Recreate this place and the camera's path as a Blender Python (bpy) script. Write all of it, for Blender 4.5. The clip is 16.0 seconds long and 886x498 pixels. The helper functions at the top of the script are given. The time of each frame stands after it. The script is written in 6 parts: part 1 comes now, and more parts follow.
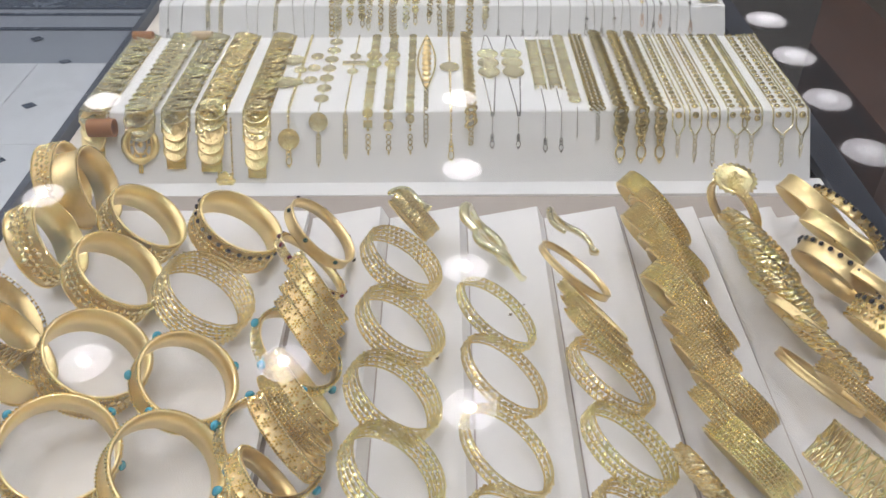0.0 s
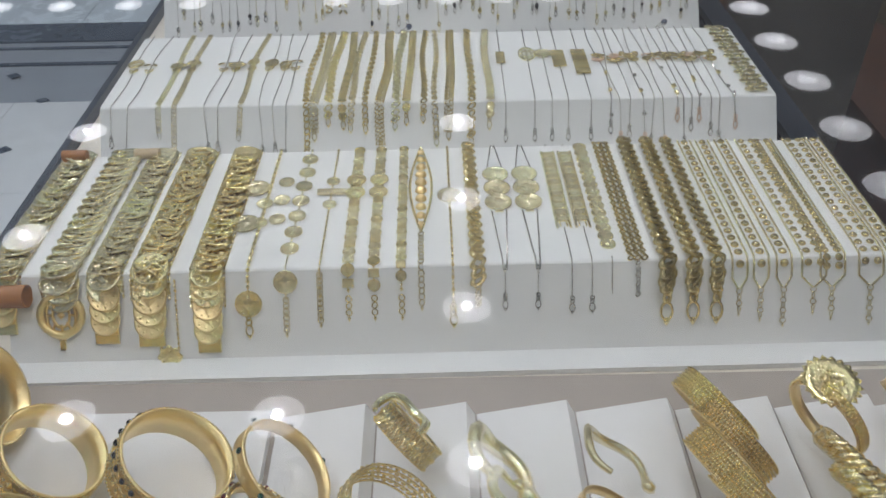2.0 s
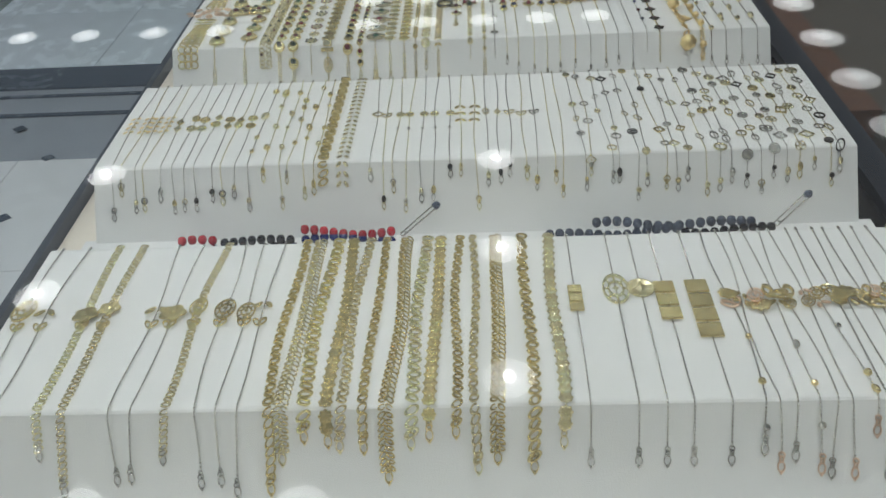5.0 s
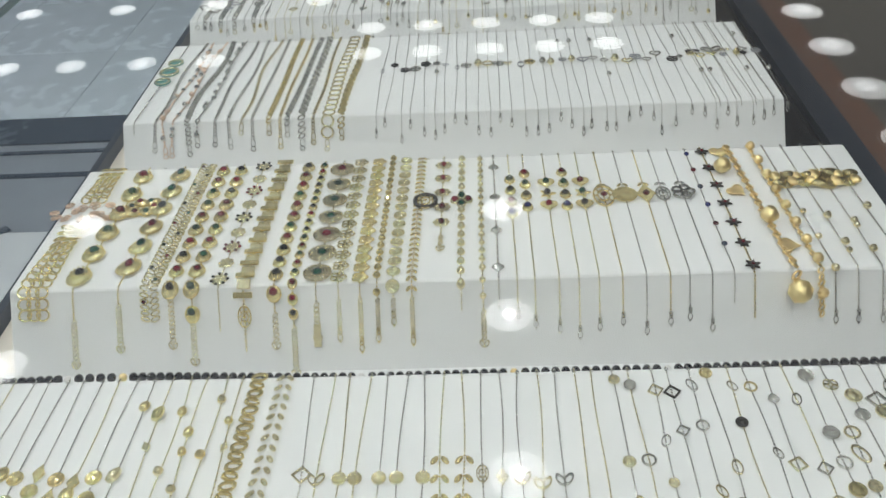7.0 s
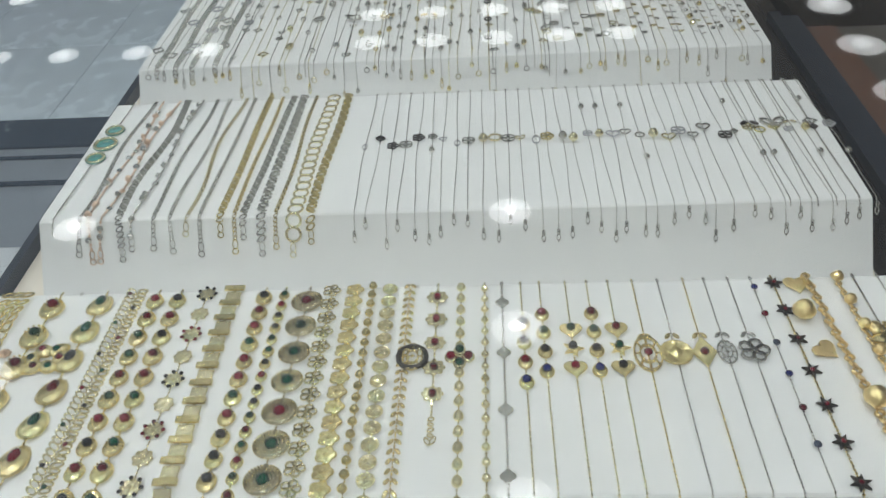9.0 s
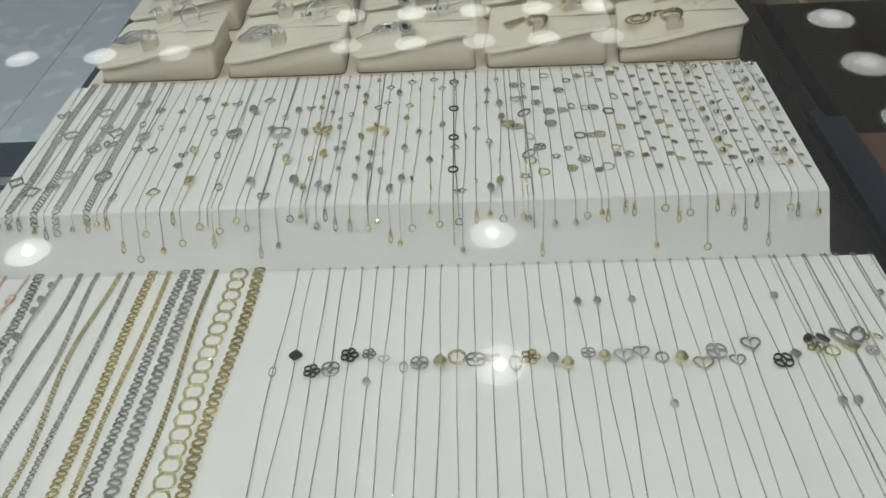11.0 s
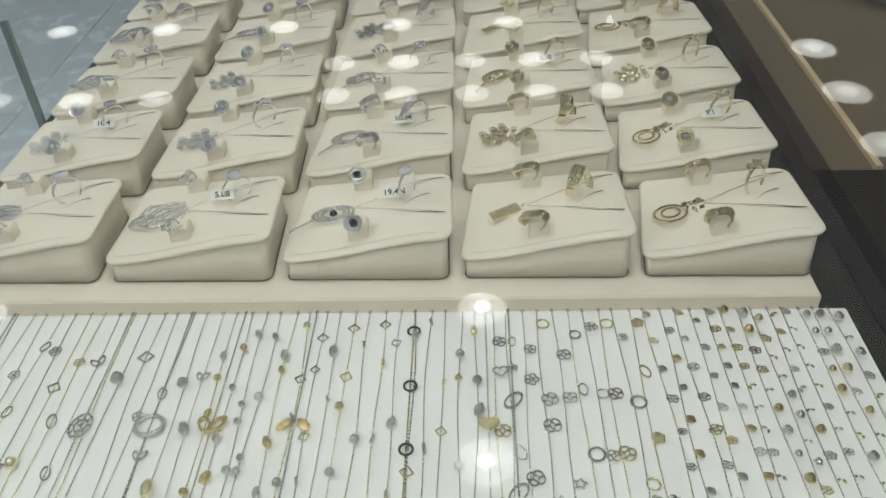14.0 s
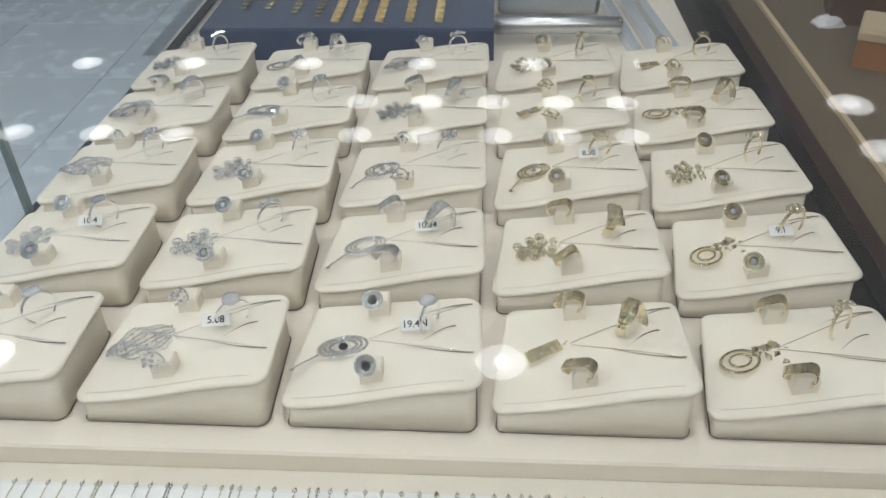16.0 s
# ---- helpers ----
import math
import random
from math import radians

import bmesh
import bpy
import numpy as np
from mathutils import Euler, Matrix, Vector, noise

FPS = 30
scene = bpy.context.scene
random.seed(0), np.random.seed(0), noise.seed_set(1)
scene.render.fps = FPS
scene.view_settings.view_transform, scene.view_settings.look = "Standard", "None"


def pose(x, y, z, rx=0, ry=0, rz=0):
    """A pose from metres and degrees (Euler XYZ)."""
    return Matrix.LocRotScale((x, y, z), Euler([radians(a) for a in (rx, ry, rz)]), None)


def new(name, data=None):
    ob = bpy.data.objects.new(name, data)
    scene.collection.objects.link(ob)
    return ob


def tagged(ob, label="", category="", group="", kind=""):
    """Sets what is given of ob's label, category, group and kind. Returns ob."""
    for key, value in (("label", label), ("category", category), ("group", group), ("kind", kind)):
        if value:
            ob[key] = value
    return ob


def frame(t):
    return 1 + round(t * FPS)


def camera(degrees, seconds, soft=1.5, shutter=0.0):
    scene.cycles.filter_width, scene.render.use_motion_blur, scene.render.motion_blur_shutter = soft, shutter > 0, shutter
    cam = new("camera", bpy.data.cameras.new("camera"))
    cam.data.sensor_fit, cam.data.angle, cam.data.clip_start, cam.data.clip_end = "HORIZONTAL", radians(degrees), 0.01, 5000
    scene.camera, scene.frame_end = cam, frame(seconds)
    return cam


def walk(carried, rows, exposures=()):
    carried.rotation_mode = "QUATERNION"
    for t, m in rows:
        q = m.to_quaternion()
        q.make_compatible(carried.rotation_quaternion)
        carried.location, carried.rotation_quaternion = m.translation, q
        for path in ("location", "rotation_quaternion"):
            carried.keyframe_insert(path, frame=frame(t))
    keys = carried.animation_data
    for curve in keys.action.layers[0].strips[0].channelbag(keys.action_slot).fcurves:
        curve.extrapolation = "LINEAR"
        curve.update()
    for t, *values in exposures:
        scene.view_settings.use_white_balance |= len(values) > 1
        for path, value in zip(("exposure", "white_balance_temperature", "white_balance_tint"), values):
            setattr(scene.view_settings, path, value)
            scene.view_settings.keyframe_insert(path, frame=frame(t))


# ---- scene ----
cam = camera(56.8, 16.0)
METRES, EYE, TILT, LEAN, TURN = 1.8, 1.40, -38.4, 0.0, 0.0
ROWS = [
    (0.0, 0.0, 0.0, 0.0, -0.0, 0.0, -0.0),
    (0.5, 0.0015, 0.0129, 0.0107, -0.11, -0.53, 0.1),
    (1.0, 0.0013, 0.036, 0.0291, -0.22, -0.48, 0.4),
    (1.5, -0.001, 0.0597, 0.0475, -0.2, -0.07, 0.75),
    (2.0, -0.0001, 0.0829, 0.0714, -0.06, 0.35, 1.15),
    (2.5, 0.0017, 0.1077, 0.0902, 0.18, 0.67, 1.34),
    (3.0, -0.0, 0.1306, 0.1069, 0.86, 0.77, 1.39),
    (3.5, -0.0009, 0.1633, 0.1348, 1.47, 0.55, 1.31),
    (6.0, 0.0044, 0.3221, 0.2573, 2.99, 0.43, 1.75),
    (6.5, 0.0072, 0.3771, 0.2998, 3.06, 0.66, 1.83),
    (7.0, 0.0089, 0.4105, 0.332, 3.13, 0.66, 1.72),
    (7.5, 0.0063, 0.4375, 0.3496, 3.37, 0.39, 1.49),
    (8.0, 0.0069, 0.4564, 0.3636, 3.59, -0.11, 1.26),
    (8.5, 0.008, 0.4764, 0.3825, 3.64, -0.52, 1.3),
    (9.0, 0.0107, 0.4963, 0.3964, 3.59, -0.9, 1.57),
    (9.5, 0.0163, 0.5192, 0.4149, 3.22, -1.11, 1.95),
    (12.0, 0.0218, 0.6677, 0.5296, 2.18, -2.36, 1.62),
    (12.5, 0.0243, 0.692, 0.5484, 2.09, -2.13, 1.5),
    (13.0, 0.0283, 0.7113, 0.5633, 1.95, -1.62, 1.39),
    (13.5, 0.0295, 0.7233, 0.5724, 1.92, -0.9, 1.14),
    (14.0, 0.0301, 0.7328, 0.5789, 2.02, -0.1, 0.69),
    (14.5, 0.0264, 0.7459, 0.5905, 2.25, 0.64, 0.18),
    (15.0, 0.024, 0.7583, 0.6013, 2.61, 1.22, -0.3),
    (15.5, 0.0244, 0.7701, 0.6108, 2.93, 1.76, -0.71),
    (16.0, 0.0243, 0.7806, 0.6185, 3.22, 2.03, -1.02),
]
EXPOSURE = [(0.0, 0.27, 6650, 24), (1.5, -0.12, 6450, 21), (2.0, -0.17, 6400, 20), (2.5, -0.42, 6400, 19), (3.5, -0.47, 6550, 16), (6.0, -0.06, 6600, 13), (7.0, 0.01, 6650, 14), (9.5, -0.13, 6550, 13), (12.0, -0.22, 7000, 9), (14.5, 0.06, 6800, 13), (16.0, 0.2, 6620, 16)]
walk(cam, [(t, pose(0, 0, EYE, TILT, LEAN, TURN) @ pose(METRES * x, METRES * y, METRES * z, 90 + pitch, roll, yaw)) for t, x, y, z, yaw, pitch, roll in ROWS], EXPOSURE)

# ---- light ----
world = bpy.data.worlds.new("room_ambient")
scene.world = world
world.use_nodes = True
world.node_tree.nodes["Background"].inputs[0].default_value = (0.80, 0.88, 1.0, 1)
world.node_tree.nodes["Background"].inputs[1].default_value = 0.06
GLASS_Z, CEILING_Z, TOP_Z, BOARD_Z = 1.12, 2.946, 1.049, 0.998

# ---- materials ----
MATS = {}


def material(name, base, rough=0.5, metal=0.0, scale=0.0, vary=0.0, bump=0.0, bump_scale=300.0, coat=0.0, emit=0.0, per_object=0.0, sheen=0.0):
    m = bpy.data.materials.new(name)
    m.use_nodes = True
    nt = m.node_tree
    b = nt.nodes["Principled BSDF"]
    b.inputs["Base Color"].default_value = (*base, 1)
    b.inputs["Roughness"].default_value = rough
    b.inputs["Metallic"].default_value = metal
    b.inputs["Coat Weight"].default_value = coat
    b.inputs["Sheen Weight"].default_value = sheen
    if emit:
        b.inputs["Emission Color"].default_value = (*base, 1)
        b.inputs["Emission Strength"].default_value = emit
    co = nt.nodes.new("ShaderNodeTexCoord")
    link = nt.links.new
    source = None
    if vary:
        n1 = nt.nodes.new("ShaderNodeTexNoise")
        n1.inputs["Scale"].default_value, n1.inputs["Detail"].default_value = scale, 5
        link(co.outputs["Object"], n1.inputs["Vector"])
        n2 = nt.nodes.new("ShaderNodeTexNoise")
        n2.inputs["Scale"].default_value, n2.inputs["Detail"].default_value = scale * 9, 3
        link(co.outputs["Object"], n2.inputs["Vector"])
        add = nt.nodes.new("ShaderNodeMath")
        add.operation = "ADD"
        link(n1.outputs["Fac"], add.inputs[0])
        link(n2.outputs["Fac"], add.inputs[1])
        source = add.outputs[0]
        rng = nt.nodes.new("ShaderNodeMapRange")
        rng.inputs["From Min"].default_value, rng.inputs["From Max"].default_value = 0.6, 1.4
        rng.inputs["To Min"].default_value, rng.inputs["To Max"].default_value = 1 - vary, 1 + vary
        link(source, rng.inputs["Value"])
        hsv = nt.nodes.new("ShaderNodeHueSaturation")
        hsv.inputs["Color"].default_value = (*base, 1)
        link(rng.outputs[0], hsv.inputs["Value"])
        link(hsv.outputs[0], b.inputs["Base Color"])
        rr = nt.nodes.new("ShaderNodeMapRange")
        rr.inputs["From Min"].default_value, rr.inputs["From Max"].default_value = 0.6, 1.4
        rr.inputs["To Min"].default_value, rr.inputs["To Max"].default_value = max(0.02, rough * 0.8), min(1, rough * 1.25)
        link(source, rr.inputs["Value"])
        link(rr.outputs[0], b.inputs["Roughness"])
        if per_object:
            info = nt.nodes.new("ShaderNodeObjectInfo")
            r2 = nt.nodes.new("ShaderNodeMapRange")
            r2.inputs["To Min"].default_value, r2.inputs["To Max"].default_value = 1 - per_object, 1 + per_object
            link(info.outputs["Random"], r2.inputs["Value"])
            mul = nt.nodes.new("ShaderNodeMath")
            mul.operation = "MULTIPLY"
            link(rng.outputs[0], mul.inputs[0])
            link(r2.outputs[0], mul.inputs[1])
            link(mul.outputs[0], hsv.inputs["Value"])
    if bump:
        n3 = nt.nodes.new("ShaderNodeTexNoise")
        n3.inputs["Scale"].default_value, n3.inputs["Detail"].default_value = bump_scale, 4
        link(co.outputs["Object"], n3.inputs["Vector"])
        bp = nt.nodes.new("ShaderNodeBump")
        bp.inputs["Strength"].default_value, bp.inputs["Distance"].default_value = bump, 0.0014 if metal > 0.9 else 0.001
        link(n3.outputs["Fac"], bp.inputs["Height"])
        link(bp.outputs[0], b.inputs["Normal"])
    MATS[name] = m
    return m


material("white_velvet", (0.805, 0.81, 0.805), 0.75, 0, 6, 0.03, 0.25, 900, sheen=0.2)
material("cream_leather", (0.825, 0.77, 0.665), 0.55, 0, 9, 0.04, 0.3, 1200)
material("cream_board", (0.82, 0.755, 0.655), 0.6, 0, 8, 0.05, 0.2, 900)
material("tray_velvet", (0.765, 0.755, 0.75), 0.8, 0, 6, 0.04, 0.3, 900, sheen=0.2)
material("beige_felt", (0.42, 0.37, 0.33), 0.85, 0, 8, 0.06, 0.4, 1000)
material("yellow_gold", (0.98, 0.815, 0.44), 0.15, 1, 90, 0.2, 0.35, 650, per_object=0.12)
material("bangle_gold", (0.99, 0.81, 0.44), 0.15, 1, 90, 0.2, 0.35, 650, per_object=0.10)
material("rich_gold", (1.0, 0.77, 0.39), 0.34, 1, 70, 0.16, 0.4, 420, per_object=0.10)
material("pale_gold", (0.96, 0.86, 0.57), 0.14, 1, 90, 0.2, 0.4, 700, per_object=0.14)
material("champagne_gold", (0.92, 0.83, 0.62), 0.06, 1, 90, 0.25, 0.3, 620, per_object=0.12)
material("antique_gold", (0.79, 0.665, 0.35), 0.13, 1, 90, 0.18, 0.45, 650, per_object=0.14)
material("white_gold", (0.71, 0.70, 0.66), 0.17, 1, 90, 0.12, 0.7, 900, per_object=0.20)
material("rose_gold", (0.80, 0.60, 0.46), 0.30, 1, 90, 0.10, 0.3, 1500, per_object=0.1)
material("bright_silver", (0.97, 0.97, 0.98), 0.05, 1, 90, 0.25, 0.3, 620, per_object=0.1)
material("dark_metal", (0.06, 0.055, 0.05), 0.35, 1, 60, 0.12, 0.2, 900)
material("garnet", (0.13, 0.004, 0.014), 0.08, 0, 200, 0.2, coat=1.0, per_object=0.4)
material("emerald", (0.003, 0.055, 0.030), 0.08, 0, 200, 0.2, coat=1.0, per_object=0.4)
material("onyx", (0.012, 0.010, 0.014), 0.1, 0, 200, 0.2, coat=1.0)
material("sapphire", (0.012, 0.018, 0.13), 0.12, 0, 120, 0.25, coat=1.0, per_object=0.3)
material("turquoise", (0.04, 0.36, 0.50), 0.25, 0, 200, 0.15, coat=0.5)
material("coral", (0.42, 0.015, 0.03), 0.2, 0, 120, 0.2, coat=0.6, per_object=0.2)
material("hematite", (0.10, 0.12, 0.17), 0.15, 0.5, 120, 0.2, coat=0.6, per_object=0.3)
material("pearl", (0.82, 0.80, 0.78), 0.25, 0, 120, 0.04, coat=0.5)
material("crystal", (0.75, 0.76, 0.80), 0.06, 0.6, 300, 0.2, coat=1.0, per_object=0.2)
material("enamel_teal", (0.10, 0.34, 0.33), 0.2, 0.2, 150, 0.3, coat=0.8)
material("case_metal", (0.045, 0.055, 0.075), 0.32, 0.6, 12, 0.12, 0.15, 500)
material("black_gloss", (0.012, 0.011, 0.012), 0.22, 0, 10, 0.2)
material("dark_walnut", (0.030, 0.013, 0.009), 0.5, 0, 14, 0.30, 0.1, 300)
material("black_felt", (0.016, 0.012, 0.009), 0.85, 0, 10, 0.2)
material("mahogany", (0.105, 0.047, 0.026), 0.42, 0, 14, 0.30, 0.1, 300)
material("tan_laminate", (0.14, 0.105, 0.062), 0.55, 0, 10, 0.15, 0.1, 500)
material("taupe_stone", (0.075, 0.065, 0.052), 0.45, 0, 9, 0.25, 0.1, 400)
material("room_paint", (0.55, 0.60, 0.66), 0.6, 0, 2, 0.05, 0.1, 200)
material("ceiling_paint", (0.50, 0.545, 0.61), 0.7, 0, 1.5, 0.04, 0.1, 200)
material("soffit_paint", (0.36, 0.31, 0.26), 0.6, 0, 2, 0.06, 0.1, 200)
material("floor_tile", (0.82, 0.84, 0.86), 0.22, 0, 1.6, 0.10, 0.05, 60, coat=0.3, per_object=0.03)
material("floor_joint", (0.30, 0.33, 0.37), 0.7, 0, 9, 0.15, 0.2, 300)
material("floor_border", (0.065, 0.085, 0.115), 0.25, 0, 3, 0.2, 0.1, 100, coat=0.3)
material("floor_blue", (0.76, 0.84, 0.90), 0.25, 0, 1.2, 0.12, 0.05, 60, coat=0.3, per_object=0.03)
material("navy_velvet", (0.020, 0.040, 0.10), 0.85, 0, 9, 0.2, 0.4, 900, sheen=0.3)
material("aluminium", (0.70, 0.72, 0.74), 0.3, 1, 8, 0.06, 0.1, 500)
material("acrylic", (0.62, 0.68, 0.74), 0.08, 0, 8, 0.05, coat=1.0)
material("paper_tag", (0.82, 0.82, 0.80), 0.6, 0, 60, 0.03)
material("stitch_thread", (0.50, 0.45, 0.37), 0.8, 0, 60, 0.1)
material("ink", (0.02, 0.02, 0.03), 0.6)
# dark brown of crumbs and pad slits, also the painted contact shade under pads
material("dust_shade", (0.20, 0.16, 0.12), 0.8)
material("orange_box", (0.38, 0.16, 0.05), 0.4, 0, 20, 0.15, 0.1, 300)
material("jade_glaze", (0.55, 0.62, 0.55), 0.25, 0, 14, 0.08, 0.05, 200, coat=0.5)
material("kraft", (0.58, 0.46, 0.30), 0.55, 0, 20, 0.12, 0.2, 300)
material("plastic_bag", (0.72, 0.72, 0.74), 0.2, 0, 30, 0.08, 0.5, 60, coat=0.4)
material("lamp_lens", (0.95, 1.0, 1.0), 0.5, emit=7.0)
material("lamp_lens_far", (0.95, 1.0, 1.0), 0.5, emit=3.2)
material("lamp_core", (0.93, 1.0, 0.985), 0.5, emit=720.0)
material("lamp_core_far", (0.93, 1.0, 0.985), 0.5, emit=6.0)
material("lamp_trim", (0.75, 0.75, 0.75), 0.3, 0.3, 20, 0.05)

MATS["black_felt"].node_tree.nodes["Principled BSDF"].inputs["Specular IOR Level"].default_value = 0.1


def clear_glass(name, tint, ior, film=0.0):
    m = bpy.data.materials.new(name)
    m.use_nodes = True
    nt = m.node_tree
    nt.nodes.clear()
    out = nt.nodes.new("ShaderNodeOutputMaterial")
    mix = nt.nodes.new("ShaderNodeMixShader")
    tr = nt.nodes.new("ShaderNodeBsdfTransparent")
    gl = nt.nodes.new("ShaderNodeBsdfGlossy")
    fr = nt.nodes.new("ShaderNodeFresnel")
    fr.inputs["IOR"].default_value = ior
    tr.inputs["Color"].default_value = (*tint, 1)
    gl.inputs["Roughness"].default_value = 0.018
    nt.links.new(fr.outputs[0], mix.inputs[0])
    nt.links.new(tr.outputs[0], mix.inputs[1])
    nt.links.new(gl.outputs[0], mix.inputs[2])
    last = mix
    if film:
        dust_shade, di, no, rg = nt.nodes.new("ShaderNodeMixShader"), nt.nodes.new("ShaderNodeBsdfDiffuse"), nt.nodes.new("ShaderNodeTexNoise"), nt.nodes.new("ShaderNodeMapRange")
        di.inputs["Color"].default_value = (0.80, 0.84, 0.90, 1)
        no.inputs["Scale"].default_value, no.inputs["Detail"].default_value = 7.0, 6
        rg.inputs[1].default_value, rg.inputs[2].default_value, rg.inputs[3].default_value, rg.inputs[4].default_value = 0.3, 0.7, film * 0.6, film * 1.4
        nt.links.new(no.outputs["Fac"], rg.inputs[0])
        nt.links.new(rg.outputs[0], dust_shade.inputs[0])
        nt.links.new(mix.outputs[0], dust_shade.inputs[1])
        nt.links.new(di.outputs[0], dust_shade.inputs[2])
        last = dust_shade
    nt.links.new(last.outputs[0], out.inputs[0])
    MATS[name] = m


clear_glass("glass_face", (0.97, 0.985, 0.98), 1.5, 0.03)
clear_glass("glass_under", (0.99, 0.995, 0.99), 1.001)
material("glass_edge", (0.10, 0.17, 0.17), 0.1, 0, 20, 0.1, coat=1.0)

# ---- mesh helpers ----


class Shape:
    """Verts and faces of one mesh, gathered piece by piece."""

    def __init__(self):
        self.v, self.f, self.s = [], [], []

    def add(self, verts, faces, m=None, smooth=True):
        k = len(self.v)
        self.v += [tuple(m @ Vector(p)) for p in verts] if m is not None else [tuple(p) for p in verts]
        self.f += [tuple(k + i for i in q) for q in faces]
        self.s += [smooth] * len(faces)
        return self

    def box(self, x0, x1, y0, y1, z0, z1, m=None):
        v = [(x, y, z) for z in (z0, z1) for y in (y0, y1) for x in (x0, x1)]
        return self.add(v, [(0, 2, 3, 1), (4, 5, 7, 6), (0, 1, 5, 4), (2, 6, 7, 3), (0, 4, 6, 2), (1, 3, 7, 5)], m, False)

    def bead(self, m, a, b, c):
        """An octahedral bead with half sizes a, b, c."""
        v = [(a, 0, 0), (-a, 0, 0), (0, b, 0), (0, -b, 0), (0, 0, c), (0, 0, -c)]
        return self.add(v, [(0, 2, 4), (2, 1, 4), (1, 3, 4), (3, 0, 4), (2, 0, 5), (1, 2, 5), (3, 1, 5), (0, 3, 5)], m, False)

    def lathe(self, profile, n=12, m=None, sx=1.0, sy=1.0, smooth=True, outline=None):
        """Turns (radius, height) pairs round z; outline(angle) swells the radius."""
        v, f = [], []
        for r, z in profile:
            for i in range(n):
                a = 2 * math.pi * i / n
                k = r * (outline(a) if outline else 1)
                v.append((k * math.cos(a) * sx, k * math.sin(a) * sy, z))
        for j in range(len(profile) - 1):
            for i in range(n):
                f.append((j * n + i, j * n + (i + 1) % n, (j + 1) * n + (i + 1) % n, (j + 1) * n + i))
        f.append(tuple(reversed(range(n))))
        f.append(tuple((len(profile) - 1) * n + i for i in range(n)))
        return self.add(v, f, m, smooth)

    def ring(self, r, w, n=12, k=4, m=None, sx=1.0, sy=1.0, flat=1.0, a0=0.0, a1=None):
        """A torus of radius r and wire w in the xy plane, or an arc of it."""
        v, f = [], []
        arc = a1 is not None
        steps = n + 1 if arc else n
        for i in range(steps):
            a = a0 + ((a1 - a0) if arc else 2 * math.pi) * i / n
            for j in range(k):
                b = 2 * math.pi * (j + 0.5) / k
                q = r + w * math.cos(b)
                v.append((q * math.cos(a) * sx, q * math.sin(a) * sy, w * flat * math.sin(b)))
        for i in range(n):
            i2 = i + 1 if arc else (i + 1) % n
            for j in range(k):
                f.append((i * k + j, i2 * k + j, i2 * k + (j + 1) % k, i * k + (j + 1) % k))
        return self.add(v, f, m)

    def tube(self, pts, w, k=5, closed=False):
        pts = [Vector(p) for p in pts]
        v, f, n = [], [], len(pts)
        for i, p in enumerate(pts):
            d = (pts[min(i + 1, n - 1)] - pts[max(i - 1, 0)]).normalized()
            s = d.cross(Vector((0.13, 0.2, 1))).normalized()
            u = s.cross(d)
            r = w(i / max(1, n - 1)) if callable(w) else w
            for j in range(k):
                b = 2 * math.pi * j / k
                v.append(p + (s * math.cos(b) + u * math.sin(b)) * r)
        for i in range(n - 1):
            for j in range(k):
                f.append((i * k + j, i * k + (j + 1) % k, (i + 1) * k + (j + 1) % k, (i + 1) * k + j))
        f.append(tuple(range(k)))
        f.append(tuple((n - 1) * k + j for j in reversed(range(k))))
        return self.add(v, f)

    def slab(self, outline, z0, z1, m=None, bevel=0.0):
        """A plate with a counter-clockwise outline; the upper rim is chamfered by bevel."""
        n = len(outline)
        cx, cy = sum(p[0] for p in outline) / n, sum(p[1] for p in outline) / n
        v = [(x, y, z0) for x, y in outline] + [(x, y, z1 - bevel) for x, y in outline]
        rings = 2
        if bevel:
            v += [(x + (cx - x) * min(0.5, bevel / max(1e-6, math.hypot(x - cx, y - cy))), y + (cy - y) * min(0.5, bevel / max(1e-6, math.hypot(x - cx, y - cy))), z1) for x, y in outline]
            rings = 3
        f = [tuple(reversed(range(n))), tuple((rings - 1) * n + i for i in range(n))]
        for j in range(rings - 1):
            f += [(j * n + i, j * n + (i + 1) % n, (j + 1) * n + (i + 1) % n, (j + 1) * n + i) for i in range(n)]
        return self.add(v, f, m, False)

    def mesh(self, name, mat):
        me = bpy.data.meshes.new(name)
        me.from_pydata(self.v, [], self.f)
        me.polygons.foreach_set("use_smooth", self.s)
        me.materials.append(MATS[mat])
        me.update()
        return me


def part(name, shape, mat, parent=None, label="", m=None):
    """Links a Shape, or a mesh that is shared, as one object under a thing."""
    ob = new(name, shape.mesh(name, mat) if isinstance(shape, Shape) else shape)
    if parent is not None:
        ob.parent = parent
    if m is not None:
        ob.matrix_basis = m
    if label:
        tagged(ob, label)
    return ob


def thing(name, label, category, group="", m=None, kind=""):
    ob = new(name)
    ob.empty_display_size = 0.01
    if m is not None:
        ob.matrix_basis = m
    return tagged(ob, label, category, group, kind)


def setting(name, shape, mat, label):
    return tagged(part(name, shape, mat), label, name.split("_")[0], kind="structure")


SHARED = {}


def shared(key, mat, make):
    """One mesh for all alike pieces."""
    if (key, mat) not in SHARED:
        s = Shape()
        make(s)
        SHARED[(key, mat)] = s.mesh(key, mat)
    return SHARED[(key, mat)]

